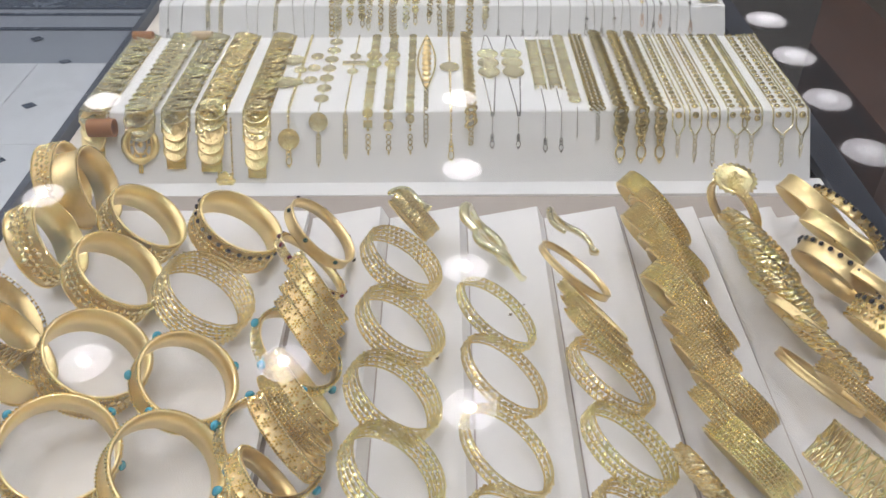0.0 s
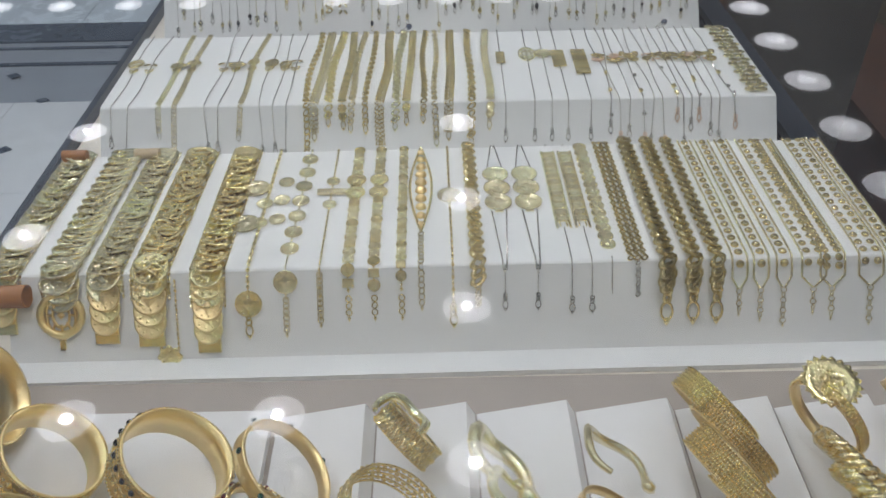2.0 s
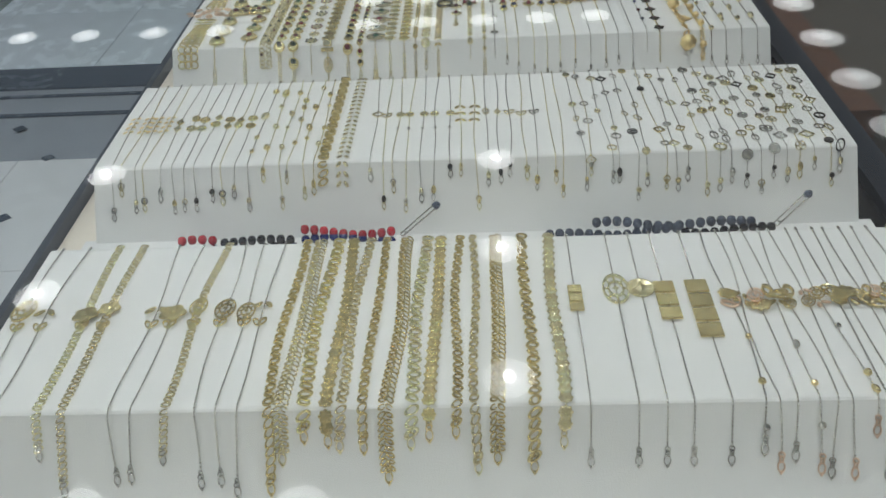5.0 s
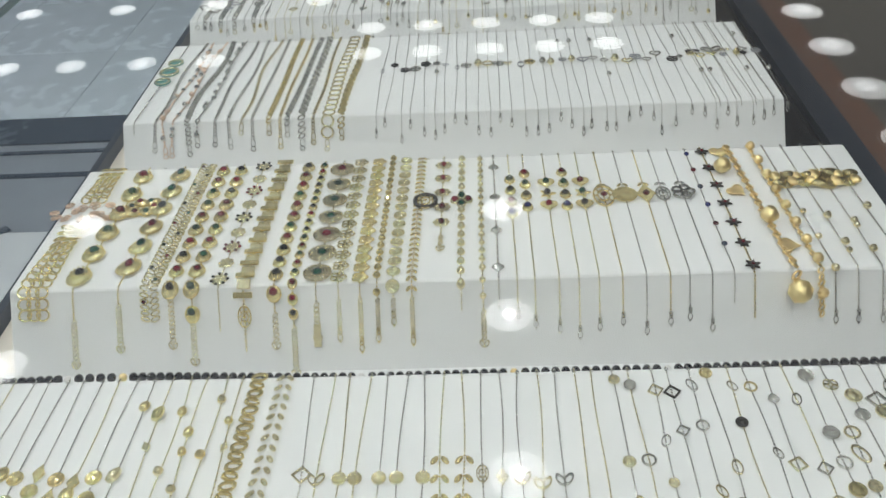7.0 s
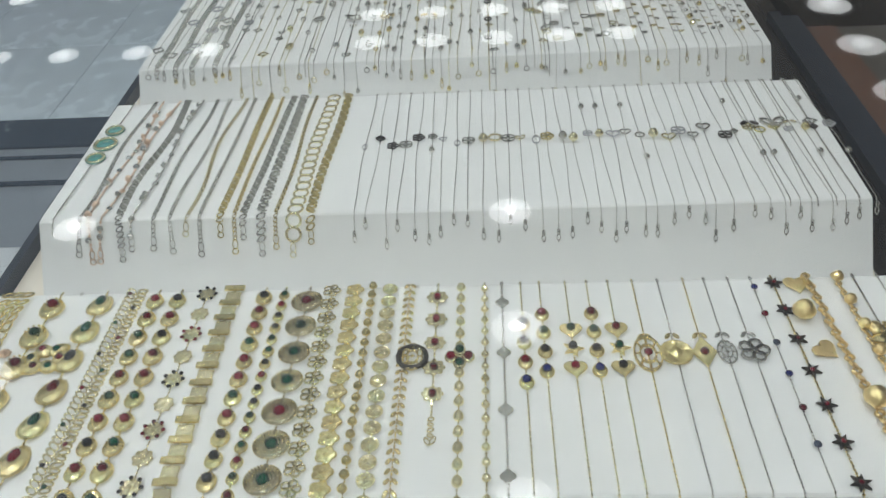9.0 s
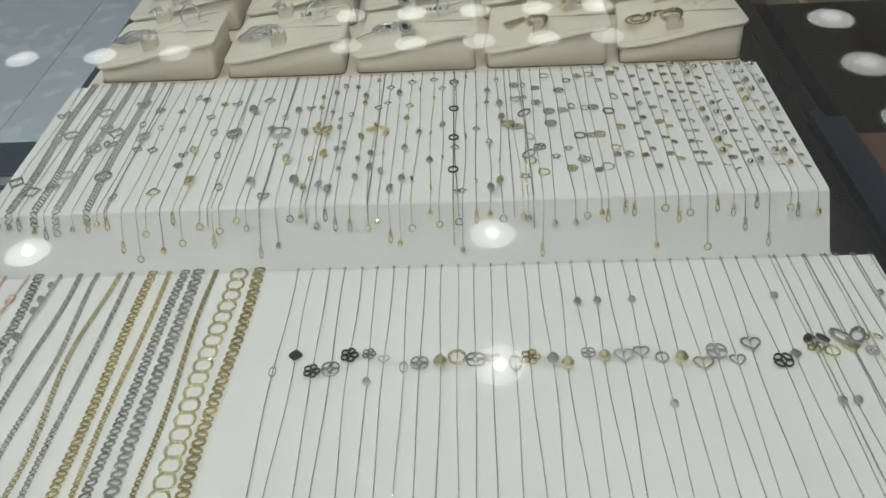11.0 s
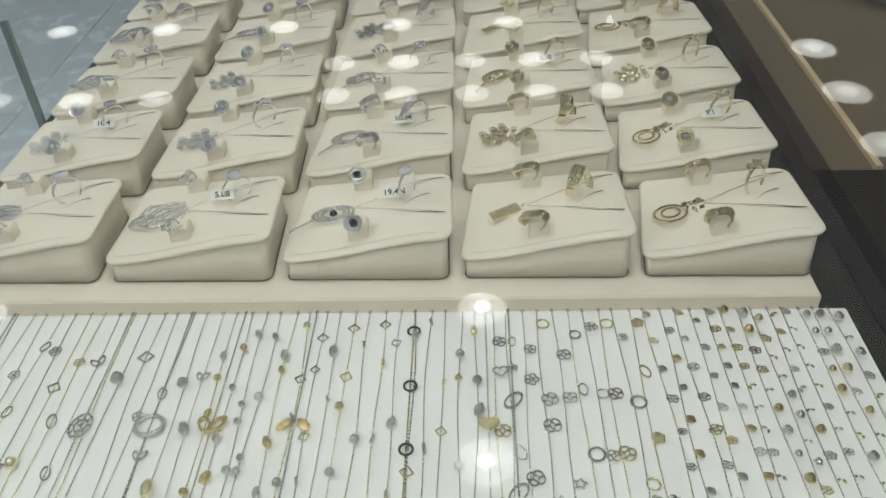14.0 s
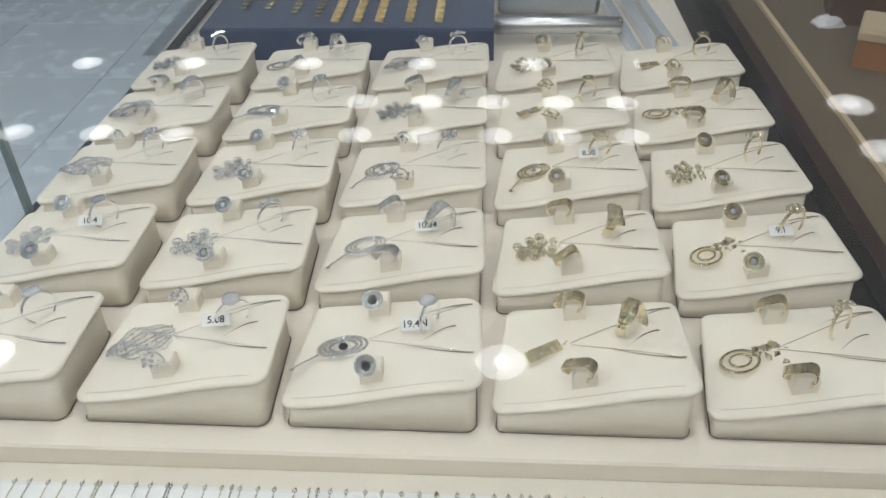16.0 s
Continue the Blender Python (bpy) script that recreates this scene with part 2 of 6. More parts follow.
# ---- room ----
RX0, RX1, RY0, RY1 = -5.2, 2.2, -3.0, 8.4
setting("floor", Shape().box(RX0, RX1, RY0, RY1, -0.12, -0.006), "floor_joint", "grey cement joints under the pale floor tiles")
setting("ceiling", Shape().box(RX0, RX1, RY0, RY1, CEILING_Z, CEILING_Z + 0.1), "ceiling_paint", "pale bluish white ceiling with round downlights")
setting("wall_west", Shape().box(RX0 - 0.15, RX0, RY0, RY1, -0.12, CEILING_Z), "room_paint", "pale blue-grey painted shop wall")
setting("wall_east", Shape().box(RX1, RX1 + 0.15, RY0, RY1, -0.12, CEILING_Z), "soffit_paint", "dark beige wall behind the counters")
setting("wall_north", Shape().box(RX0 - 0.15, RX1 + 0.15, RY1, RY1 + 0.15, -0.12, CEILING_Z), "room_paint", "pale blue-grey painted end wall")
setting("wall_south", Shape().box(RX0 - 0.15, RX1 + 0.15, RY0 - 0.15, RY0, -0.12, CEILING_Z), "room_paint", "pale blue-grey painted wall at the entrance")
setting("soffit", Shape().box(0.95, RX1, 1.0, RY1, 2.16, CEILING_Z - 0.004), "soffit_paint", "dark beige lowered soffit with round downlights")

LAMPS = [(0.09, y) for y in (-0.39, 0.34, 1.07, 1.80, 2.53, 3.26, 3.96)]
# unseen fill lamps, added to brighten the near end of the counter
LAMPS += [(-0.56, -0.5), (0.78, -0.5), (0.78, 0.3), (0.78, 1.1)]
LAMPS += [(-0.56, 2.01), (-1.26, 2.01), (-0.56, 0.3), (-1.26, 0.3), (-1.80, 3.04), (-1.82, 3.93), (-1.8, 1.1)]
# added fill for the left floor, placed where the glass top doesn't mirror it
LAMPS += [(-2.6, 1.0), (-2.6, 1.9), (-3.2, 2.7), (-1.26, 1.15), (-3.2, 3.6), (-3.4, 4.4)]
LAMPS += [(x, 5.67) for x in (-3.0, -2.57, -2.11, -1.67, -0.69, -0.32, 0.065, 0.43, 0.785, 1.14)]
LAMPS += [(x, 6.07) for x in (-0.70, -0.33, 0.05, 0.42, 0.78, 1.15)]
# two invented rows far left, out of the reflections, to lift the floor
LAMPS += [(x, y) for x in (-4.5, -3.7) for y in (0.4, 1.6, 2.8, 4.0)]
LAMPS += [(x, 6.60) for x in (-3.24, -2.55, -1.87, -1.12, -0.40, 0.30, 1.0)]
trim = Shape().ring(0.098, 0.008, 24, 6, flat=0.8).mesh("trim", "lamp_trim")
lens = Shape().lathe([(0.091, -0.001), (0.088, -0.006), (0.043, -0.008)], 24).mesh("lens", "lamp_lens")
core = Shape().lathe([(0.0175, -0.0095), (0.014, -0.014), (0.006, -0.016)], 16).mesh("core", "lamp_core")
far_core = Shape().lathe([(0.042, -0.0095), (0.034, -0.014), (0.014, -0.016)], 16).mesh("core", "lamp_core_far")
far_lens = lens.copy()
far_lens.materials[0] = MATS["lamp_lens_far"]


def downlight(x, y, z, size=1.0, dim=False):
    # the added fill lamps share this label with the mirrored ones
    t = thing("downlight", "round recessed white downlight that is switched on", "ceiling lamp", "ceiling downlights", pose(x, y, z))
    t.scale = (size, size, 1)
    part("trim", trim, "", t)
    lit = part("lens", far_lens if dim else lens, "", t, "frosted glowing lens")
    part("core", far_core if dim else core, "", lit, "bright lamp core")


for x, y in LAMPS:
    downlight(x, y, CEILING_Z, 1.0, y > 5)
for i in range(9):
    downlight(1.29, 1.80 + 0.333 * i, 2.158, 0.85, True)

# ---- display case ----
CX0, CX1, CY0, CY1 = -0.372, 0.362, -0.35, 3.05
case = thing("display_counter", "long glass jewellery counter with a cream board inside", "counter", m=pose(0, 0, 0))
part("plinth", Shape().box(-0.36, 0.36, CY0, CY1, 0.0, 0.10), "black_gloss", case, "black plinth")
part("body", Shape().box(-0.345, 0.335, CY0, CY1, 0.10, 0.97), "cream_board", case, "cream laminated body")
part("deck", Shape().box(-0.3605, 0.336, CY0, CY1, 0.971, BOARD_Z - 0.008), "cream_board", case, "cream display board")
part("deck_edge", Shape().box(0.298, 0.3365, 0.60, CY1, BOARD_Z - 0.0078, BOARD_Z - 0.0062), "black_gloss", case, "black strip beside the risers")
part("rail", Shape().box(-0.3680, -0.3610, CY0, CY1, 0.975, 1.002), "case_metal", case, "dark metal sill")
rail = Shape().box(0.338, 0.350, CY0, 2.05, 0.955, 1.000).box(0.350, 0.372, CY0, 2.05, 0.955, 0.994)
part("rail", rail, "case_metal", case, "dark metal sill")
part("rail", Shape().box(0.338, 0.3545, 2.051, CY1, 0.955, 0.992), "black_gloss", case, "black glossy sill")
top_glass = part("top_glass", Shape().add([(-0.47, CY0, GLASS_Z), (0.47, CY0, GLASS_Z), (0.47, CY1, GLASS_Z), (-0.47, CY1, GLASS_Z)], [(0, 1, 2, 3)]), "glass_face", case, "clear glass top that mirrors the downlights")
under = part("top_glass_underside", Shape().add([(-0.47, CY0, GLASS_Z - 0.008), (0.47, CY0, GLASS_Z - 0.008), (0.47, CY1, GLASS_Z - 0.008), (-0.47, CY1, GLASS_Z - 0.008)], [(0, 3, 2, 1)]), "glass_under", case)
for g in (top_glass, under):
    g.visible_shadow = False
for y0, y1 in ((CY0, 2.374), (2.380, CY1)):
    pane = part("side_glass", Shape().box(-0.3665, -0.3620, y0, y1, 1.0025, GLASS_Z - 0.009), "glass_under", case, "clear side pane")
    pane.visible_shadow = False
part("pane_joint", Shape().box(-0.3675, -0.3615, 2.3742, 2.3798, 1.0025, GLASS_Z - 0.009), "glass_edge", case, "dark polished pane edge")
part("glass_rim", Shape().box(-0.4705, -0.4702, CY0, CY1, GLASS_Z - 0.008, GLASS_Z), "glass_edge", case)

# service side beside the counter
setting("trim_wood", Shape().box(0.3725, 0.405, 1.30, 2.023, 0.0, 0.992), "mahogany", "polished mahogany moulding along the counter")
setting("trim_moulding", Shape().box(0.355, 0.373, 2.30, CY1 + 1, 0.0, 0.990), "dark_walnut", "dark walnut moulding along the counter")
setting("trim_ledge", Shape().box(0.4052, 0.62, 1.30, 2.023, 0.0, 0.990), "taupe_stone", "dark taupe polished ledge beside the counter")
setting("trim_sill", Shape().box(0.3725, 0.62, 2.0232, 2.2998, 0.0, 0.989), "black_felt", "matt black sill beside the counter")
setting("trim_panel", Shape().box(0.3732, 0.416, 2.30, CY1 + 1, 0.0, 0.987), "tan_laminate", "tan laminate panel beside the counter")
setting("trim_edge", Shape().box(0.4125, 0.4185, 2.301, CY1 + 1, 0.9872, 0.9925), "kraft", "pale edge strip on the tan panel")
setting("worktop", Shape().box(0.4188, 1.4, 2.30, CY1 + 1, 0.0, 0.986), "tan_laminate", "tan laminate worktop with boxes on it")

# ---- stands ----
LEAN_Y, FOOT_Z = 0.0335, 0.9905


class Stand:
    def __init__(self, cx, half, yf, depth, turn=0.0):
        self.cx, self.half, self.yf, self.depth, self.turn = cx, half, yf, depth, turn
        z0, z1 = FOOT_Z, TOP_Z
        t = thing("display_stand", "low white velvet riser draped with rows of bracelets", "display stand", "white velvet risers", pose(cx, yf, 0, 0, 0, turn))
        s = Shape()
        prof = [(-LEAN_Y, z0), (-0.0015, z1 - 0.0030), (-0.0006, z1 - 0.0012), (0.0008, z1 - 0.0003), (0.0025, z1)]
        prof += [(depth - 0.004, z1), (depth - 0.001, z1 - 0.001), (depth, z1 - 0.004), (depth, z0)]
        n = len(prof)
        h = half
        v = []
        for sx in (-1, 1):
            for k, (y, z) in enumerate(prof):
                v.append((sx * (h + 0.003 * (z1 - z) / 0.05), y, z))
        f = [(k, n + k, n + (k + 1) % n, (k + 1) % n) for k in range(n)]
        f += [tuple(range(n)), tuple(reversed(range(n, 2 * n)))]
        s.add(v, f, None, False)
        part("cover", s, "white_velvet", t, "white velvet cover")
        part("base_lip", Shape().box(-h - 0.014, h + 0.014, -LEAN_Y - 0.017, -LEAN_Y + 0.006, z0 - 0.0003, z0 + 0.0042), "white_velvet", t, "thin white bottom lip")

    def at(self, u, v, lift=0.0, side=0.0):
        """The pose on the cover: u metres across, v metres from the back edge forwards and down the front."""
        top = self.depth - 0.0025
        k = 1.06 * (v - top)
        if k <= 0:
            y, z, a = self.yf + self.depth - v, TOP_Z, 0.0
        elif k < 0.005:
            y, z, a = self.yf + 0.0025 - 0.8 * k, TOP_Z + 0.0003 - 0.6 * k, 37.0
        else:
            y, z, a = self.yf - 0.0015 - 0.4995 * (k - 0.005), TOP_Z - 0.0027 - 0.866 * (k - 0.005), 60.0
        m = pose(self.cx, self.yf, 0, 0, 0, self.turn) @ pose(u - self.cx, y - self.yf, z, a)
        return m @ pose(side, 0, lift)


S1 = Stand(0.011, 0.312, 0.638, 0.1575, 0.5)
S2 = Stand(-0.001, 0.3125, 0.8766, 0.158)
S3 = Stand(-0.007, 0.315, 1.143, 0.152)
S4 = Stand(-0.007, 0.315, 1.3815, 0.160)
S5 = Stand(-0.018, 0.304, 1.622, 0.178)
S6 = Stand(-0.0215, 0.304, 1.868, 0.190)

# ---- bangle tray ----
tray = thing("bangle_tray", "white padded bangle tray with slanted ridges on beige felt", "tray", m=pose(0, 0, 0))
part("base", Shape().box(-0.335, 0.330, -0.30, 0.5775, BOARD_Z - 0.0075, BOARD_Z + 0.002), "beige_felt", tray, "beige felt base")
part("pad", Shape().box(-0.330, -0.110, -0.298, 0.545, BOARD_Z + 0.0025, BOARD_Z + 0.010), "tray_velvet", tray, "flat white pad")
ridge = Shape()
RIDGE = 0.0635
ridge.add([(-RIDGE + 0.001, -0.298, 0), (0, -0.298, 0), (-0.006, -0.298, 0.012), (-RIDGE + 0.001, 0.545, 0), (0, 0.545, 0), (-0.006, 0.545, 0.012)],
          [(0, 1, 2), (3, 5, 4), (0, 2, 5, 3), (1, 4, 5, 2), (0, 3, 4, 1)], None, False)
ridge = ridge.mesh("ridge", "tray_velvet")
for i in range(7):
    part("ridge", ridge, "", tray, "", pose(0.019 + RIDGE * (i - 1), 0, BOARD_Z + 0.0025))
for x, y, s in ((0.046, 0.41, 1), (0.052, 0.405, 0.7), (-0.004, 0.375, 1), (0.056, 0.42, 0.6)):
    tagged(part("crumb", Shape().bead(pose(x, y, BOARD_Z + 0.014 if x < 0.04 else BOARD_Z + 0.02, 20, 10, 40), 0.0022 * s, 0.0012 * s, 0.001), "dust_shade"), "tiny dark crumb lying on the white pad", "crumb")


def band(r, w, thick=0.0013, rim=0.0, n=56):
    """A hollow ring with its axis on z."""
    s = Shape()
    prof = [(r - thick, -w / 2), (r, -w / 2), (r + rim, -w / 2 + 0.0006), (r, -w / 2 + 0.0016), (r, w / 2 - 0.0016), (r + rim, w / 2 - 0.0006), (r, w / 2), (r - thick, w / 2)]
    m = len(prof)
    v, f = [], []
    for i in range(n):
        a = 2 * math.pi * i / n
        for q, z in prof:
            v.append((q * math.cos(a), q * math.sin(a), z))
    for i in range(n):
        for j in range(m):
            f.append((i * m + j, ((i + 1) % n) * m + j, ((i + 1) % n) * m + (j + 1) % m, i * m + (j + 1) % m))
    return s.add(v, f)


def braid(r, w, rows, size=1.0, n=46, inner=True):
    """Rows of slanted rope links round the band, with wires between them."""
    s = Shape()
    for k in range(rows):
        z = (k + 0.5) / rows * w - w / 2
        for i in range(n):
            a = 360 * (i + 0.5 * (k % 2)) / n
            s.bead(pose(0, 0, 0, 0, 0, a) @ pose(r + 0.0003 * math.sin(i * 2.7 + k), 0, z, 26 if k % 2 else -26), 0.0016 * size, math.pi * r / n * 1.12, w / rows * 0.46)
    if inner:
        for k in range(rows + 1):
            s.ring(r - 0.0010, 0.0007, 44, 4, pose(0, 0, (k / rows - 0.5) * w))
    return s


def rosettes(r, w, n=15):
    """Stamped blossoms and grains proud of a band, between two beaded rims."""
    s = Shape()
    for i in range(n):
        m = pose(0, 0, 0, 0, 0, 360 * i / n) @ pose(r + 0.0004, 0, 0)
        for j in range(6):
            q = 2 * math.pi * j / 6
            s.bead(m @ pose(0, w * 0.20 * math.cos(q), w * 0.22 * math.sin(q), math.degrees(q)), 0.0012, w * 0.12, w * 0.075)
        s.bead(m, 0.0020, w * 0.10, w * 0.10)
        for h in (-0.22, 0.22):
            s.bead(pose(0, 0, 0, 0, 0, 360 * (i + 0.5) / n) @ pose(r + 0.0004, 0, h * w), 0.0014, w * 0.11, w * 0.14)
    for i in range(88):
        for h in (-w / 2 + 0.0008, w / 2 - 0.0008):
            s.bead(pose(0, 0, 0, 0, 0, 360 * i / 88) @ pose(r + 0.0004, 0, h), 0.0011, 0.0011, 0.0011)
    return s


def fluted(r, w, rows):
    """Close-set wires of fine grain and plain wires in turn, for the slim stacked bangles."""
    s = Shape()
    for k in range(rows):
        z = ((k + 0.5) / rows - 0.5) * w
        n = 88 if k % 2 else 52
        for i in range(n):
            s.bead(pose(0, 0, 0, 0, 0, 360 * (i + 0.25 * k) / n) @ pose(r + 0.0005, 0, z, 24 if k % 2 else 0), 0.0015, math.pi * r / n * 1.05, w / rows * 0.40)
        s.ring(r + 0.0004, 0.0005, 48, 4, pose(0, 0, z + 0.5 * w / rows))
    return s


def lattice(r, w, n=36):
    """Openwork of crossing bars and bosses between two rims."""
    s = Shape()
    for i in range(n):
        a0, a1 = 2 * math.pi * i / n, 2 * math.pi * (i + 1) / n
        for u, q in ((a0, a1), (a1, a0)):
            s.tube([(r * math.cos(u), r * math.sin(u), -w / 2), (r * math.cos(q), r * math.sin(q), w / 2)], 0.0007, 4)
        s.bead(pose(0, 0, 0, 0, 0, math.degrees(a0)) @ pose(r + 0.0004, 0, 0), 0.0012, 0.0017, 0.0026)
    for z in (-w / 2, w / 2):
        for i in range(n * 2):
            s.bead(pose(0, 0, 0, 0, 0, 180 * i / n) @ pose(r + 0.0004, 0, z), 0.0011, 0.0014, 0.0011)
    return s


cab = lambda s: s.lathe([(0.0018, 0), (0.0019, 0.0006), (0.0013, 0.0014), (0.0004, 0.0017)], 9)
BANGLES = {}


def bangle(kind, x, y, lean, az=25.0, spin=0.0, r=0.0330, z=1.034, w=0.013, gem="", turn=360):
    """kind: plain, braid, open, ridged, twist, studded, cuff. The axis leans by lean degrees towards the bearing az (0: +x, 90: +y)."""
    words = {"plain": "smooth polished yellow gold bangle", "braid": "yellow gold bangle of several braided bead rows", "open": "openwork filigree yellow gold bangle", "cuff": "slender open gold cuff with a curled end",
             "ridged": "slim fluted yellow gold bangles in a tight stack", "twist": "twisted rope yellow gold bangle", "studded": "yellow gold bangle stamped with raised blossoms"}
    mat = "rich_gold" if kind in ("plain", "studded") else "bangle_gold"
    key = (kind, r, w)
    if key not in BANGLES:
        if kind == "plain":
            BANGLES[key] = [("band", band(r, w, 0.0014, 0.0005).mesh("band", mat))]
            if w > 0.0155:
                edge = Shape()
                for i in range(92):
                    for h in (-w / 2 + 0.0006, w / 2 - 0.0006):
                        edge.bead(pose(0, 0, 0, 0, 0, 360 * i / 92) @ pose(r + 0.0006, 0, h), 0.0012, 0.0011, 0.0012)
                BANGLES[key].append(("beading", edge.mesh("beading", "bangle_gold")))
        elif kind == "braid":
            BANGLES[key] = [("braiding", braid(r, w, max(2, round(w / 0.0036))).mesh("braiding", mat))]
        elif kind == "open":
            BANGLES[key] = [("lattice", lattice(r, w).mesh("lattice", mat)), ("liner", band(r - 0.0012, w * 0.9, 0.0006).mesh("liner", "rich_gold"))]
        elif kind == "ridged":
            rows = max(3, round(w / 0.0022))
            BANGLES[key] = [("liner", band(r - 0.0006, w, 0.0010, 0.0).mesh("liner", "rich_gold")), ("wires", fluted(r, w, rows).mesh("wires", mat))]
        elif kind == "twist":
            s = Shape()
            for k in range(3):
                s.tube([((r + 0.0022 * math.cos(11 * q + k * 2.1)) * math.cos(q), (r + 0.0022 * math.cos(11 * q + k * 2.1)) * math.sin(q), w * 0.32 * math.sin(11 * q + k * 2.1)) for q in [2 * math.pi * i / 110 for i in range(111)]], w * 0.22, 6)
            for i in range(60):
                s.bead(pose(0, 0, 0, 0, 0, 6 * i) @ pose(r + 0.0042, 0, w * 0.3 * math.sin(i * 1.15), 30), 0.0014, 0.0024, 0.0010)
            BANGLES[key] = [("rope", s.mesh("rope", mat))]
        elif kind == "cuff":
            s = Shape()
            arc = [-2.6 + 4.6 * i / 40 for i in range(41)]
            s.tube([(r * math.cos(q), r * math.sin(q), 0.002 * math.sin(3 * q)) for q in arc], lambda f: w * (0.28 + 0.22 * math.sin(math.pi * f)), 7)
            for i in range(22):
                q = arc[4 + i]
                s.bead(pose((r + w * 0.4) * math.cos(q), (r + w * 0.4) * math.sin(q), 0.002 * math.sin(3 * q), 0, 0, math.degrees(q)), 0.0009, 0.0016, w * 0.4)
            s.lathe([(w * 0.5, -w * 0.4), (w * 0.8, 0), (w * 0.5, w * 0.5)], 10, pose(r * math.cos(arc[0]), r * math.sin(arc[0]), 0))
            BANGLES[key] = [("arc", s.mesh("arc", "pale_gold"))]
        else:
            BANGLES[key] = [("band", band(r - 0.0004, w, 0.0012, 0.0004).mesh("band", mat)), ("pattern", rosettes(r, w).mesh("pattern", "bangle_gold"))]
    t = thing("bangle", words[kind] + (f" with {gem} stones" if gem else ""), "bangle", "gold bangles on the tray", pose(x, y, z, 0, 0, az) @ pose(0, 0, 0, 0, lean, 0) @ pose(0, 0, 0, 0, 0, spin))
    for name, me in BANGLES[key]:
        part(name, me, "", t)
    if gem:
        g = shared("stone", gem, cab)
        if gem == "turquoise":
            g = shared("round_stone", gem, lambda s: s.lathe([(0.0024, 0), (0.0030, 0.0010), (0.0026, 0.0024), (0.0012, 0.0034), (0.0004, 0.0036)], 12))
        n = 26 if gem == "onyx" else 14 if gem == "garnet" else 7
        for i in range(n):
            part("stone", g, "", t, f"{gem} stone" if gem != "onyx" else "black stone", pose(0, 0, 0, 0, 0, 360 * i / n) @ pose(r + 0.0012, 0, w * (0.30 if gem != "turquoise" else 0.3 * (1 if i % 2 else -0.6)), 0, 90))
    return t


# large bangles lying over one another
bangle("studded", -0.153, 0.483, 33, 4, 0, 0.0320, 1.034, 0.022, "onyx")
bangle("studded", -0.222, 0.486, 42, 4, 12, 0.0295, 1.038, 0.022)
bangle("braid", -0.159, 0.408, 37, 0, 20, 0.0315, 1.035, 0.022)
bangle("studded", -0.223, 0.424, 42, 2, 40, 0.0315, 1.039, 0.022)
bangle("plain", -0.155, 0.336, 34, -14, 0, 0.0300, 1.032, 0.016, "turquoise")
bangle("studded", -0.214, 0.350, 32, -10, 15, 0.0320, 1.034, 0.024)
bangle("plain", -0.150, 0.270, 34, -14, 15, 0.0315, 1.033, 0.020)
bangle("studded", -0.212, 0.284, 28, -30, 33, 0.0315, 1.031, 0.020, "turquoise")
bangle("studded", -0.283, 0.462, 70, 12, 0, 0.0300, 1.040, 0.024)
bangle("plain", -0.277, 0.530, 74, 6, 0, 0.0300, 1.041, 0.022)
bangle("studded", -0.300, 0.540, 80, 4, 30, 0.0290, 1.041, 0.018)
bangle("open", -0.290, 0.385, 58, 20, 30, 0.0330, 1.038, 0.022)
bangle("plain", -0.268, 0.352, 62, 26, 0, 0.0330, 1.042, 0.020)
bangle("studded", -0.290, 0.300, 40, 20, 8, 0.0340, 1.036, 0.022, "garnet")
bangle("braid", -0.285, 0.225, 30, 20, 0, 0.0350, 1.032, 0.020)
bangle("plain", -0.215, 0.205, 24, 30, 0, 0.0350, 1.029, 0.020)
bangle("studded", -0.150, 0.195, 24, 30, 0, 0.0350, 1.029, 0.020)
# mixed column with coloured stones
bangle("plain", -0.090, 0.478, 46, 10, 30, 0.0300, 1.036, 0.009, "emerald")
bangle("open", -0.092, 0.440, 50, 25, 50, 0.0290, 1.036, 0.006, "garnet")
for i in range(4):
    bangle("studded", -0.083 - 0.001 * i, 0.412 - 0.014 * i, 70, 30, 37 * i, 0.0270, 1.039, 0.0105)
bangle("open", -0.090, 0.358, 40, 5, 20, 0.0300, 1.036, 0.008, "turquoise")
for i in range(3):
    bangle("ridged" if i == 1 else "studded", -0.082 - 0.002 * i, 0.322 - 0.016 * i, 66, 30, 37 * i, 0.0275, 1.039, 0.0105)
bangle("open", -0.094, 0.283, 36, 0, 75, 0.0310, 1.036, 0.008, "turquoise")
for i in range(4):
    bangle("studded", -0.090, 0.252 - 0.022 * i, 62, 30, 37 * i, 0.0275, 1.039, 0.0105, "turquoise" if i % 2 else "")
# columns along the ridges
bangle("open", -0.022, 0.500, 62, 34, 0, 0.0200, 1.036, 0.013)
bangle("cuff", -0.026, 0.506, 30, 30, 40, 0.0150, 1.046, 0.006)
for i, y in enumerate((0.446, 0.382, 0.322, 0.268, 0.210)):
    bangle("braid", -0.029 + 0.002 * (i % 2), y, 34, 8, 15 * i, 0.0298, 1.035, 0.0145)
bangle("cuff", 0.030, 0.478, 54, 20, 100, 0.0230, 1.036, 0.010)
bangle("cuff", 0.041, 0.452, 50, 30, 200, 0.0230, 1.036, 0.006)
for i, y in enumerate((0.392, 0.338, 0.282, 0.228)):
    bangle("braid", 0.035 + 0.002 * (i % 2), y, 36, 12, 25 * i, 0.0300, 1.036, 0.0072)
bangle("cuff", 0.094, 0.480, 44, 25, 100, 0.0220, 1.036, 0.006)
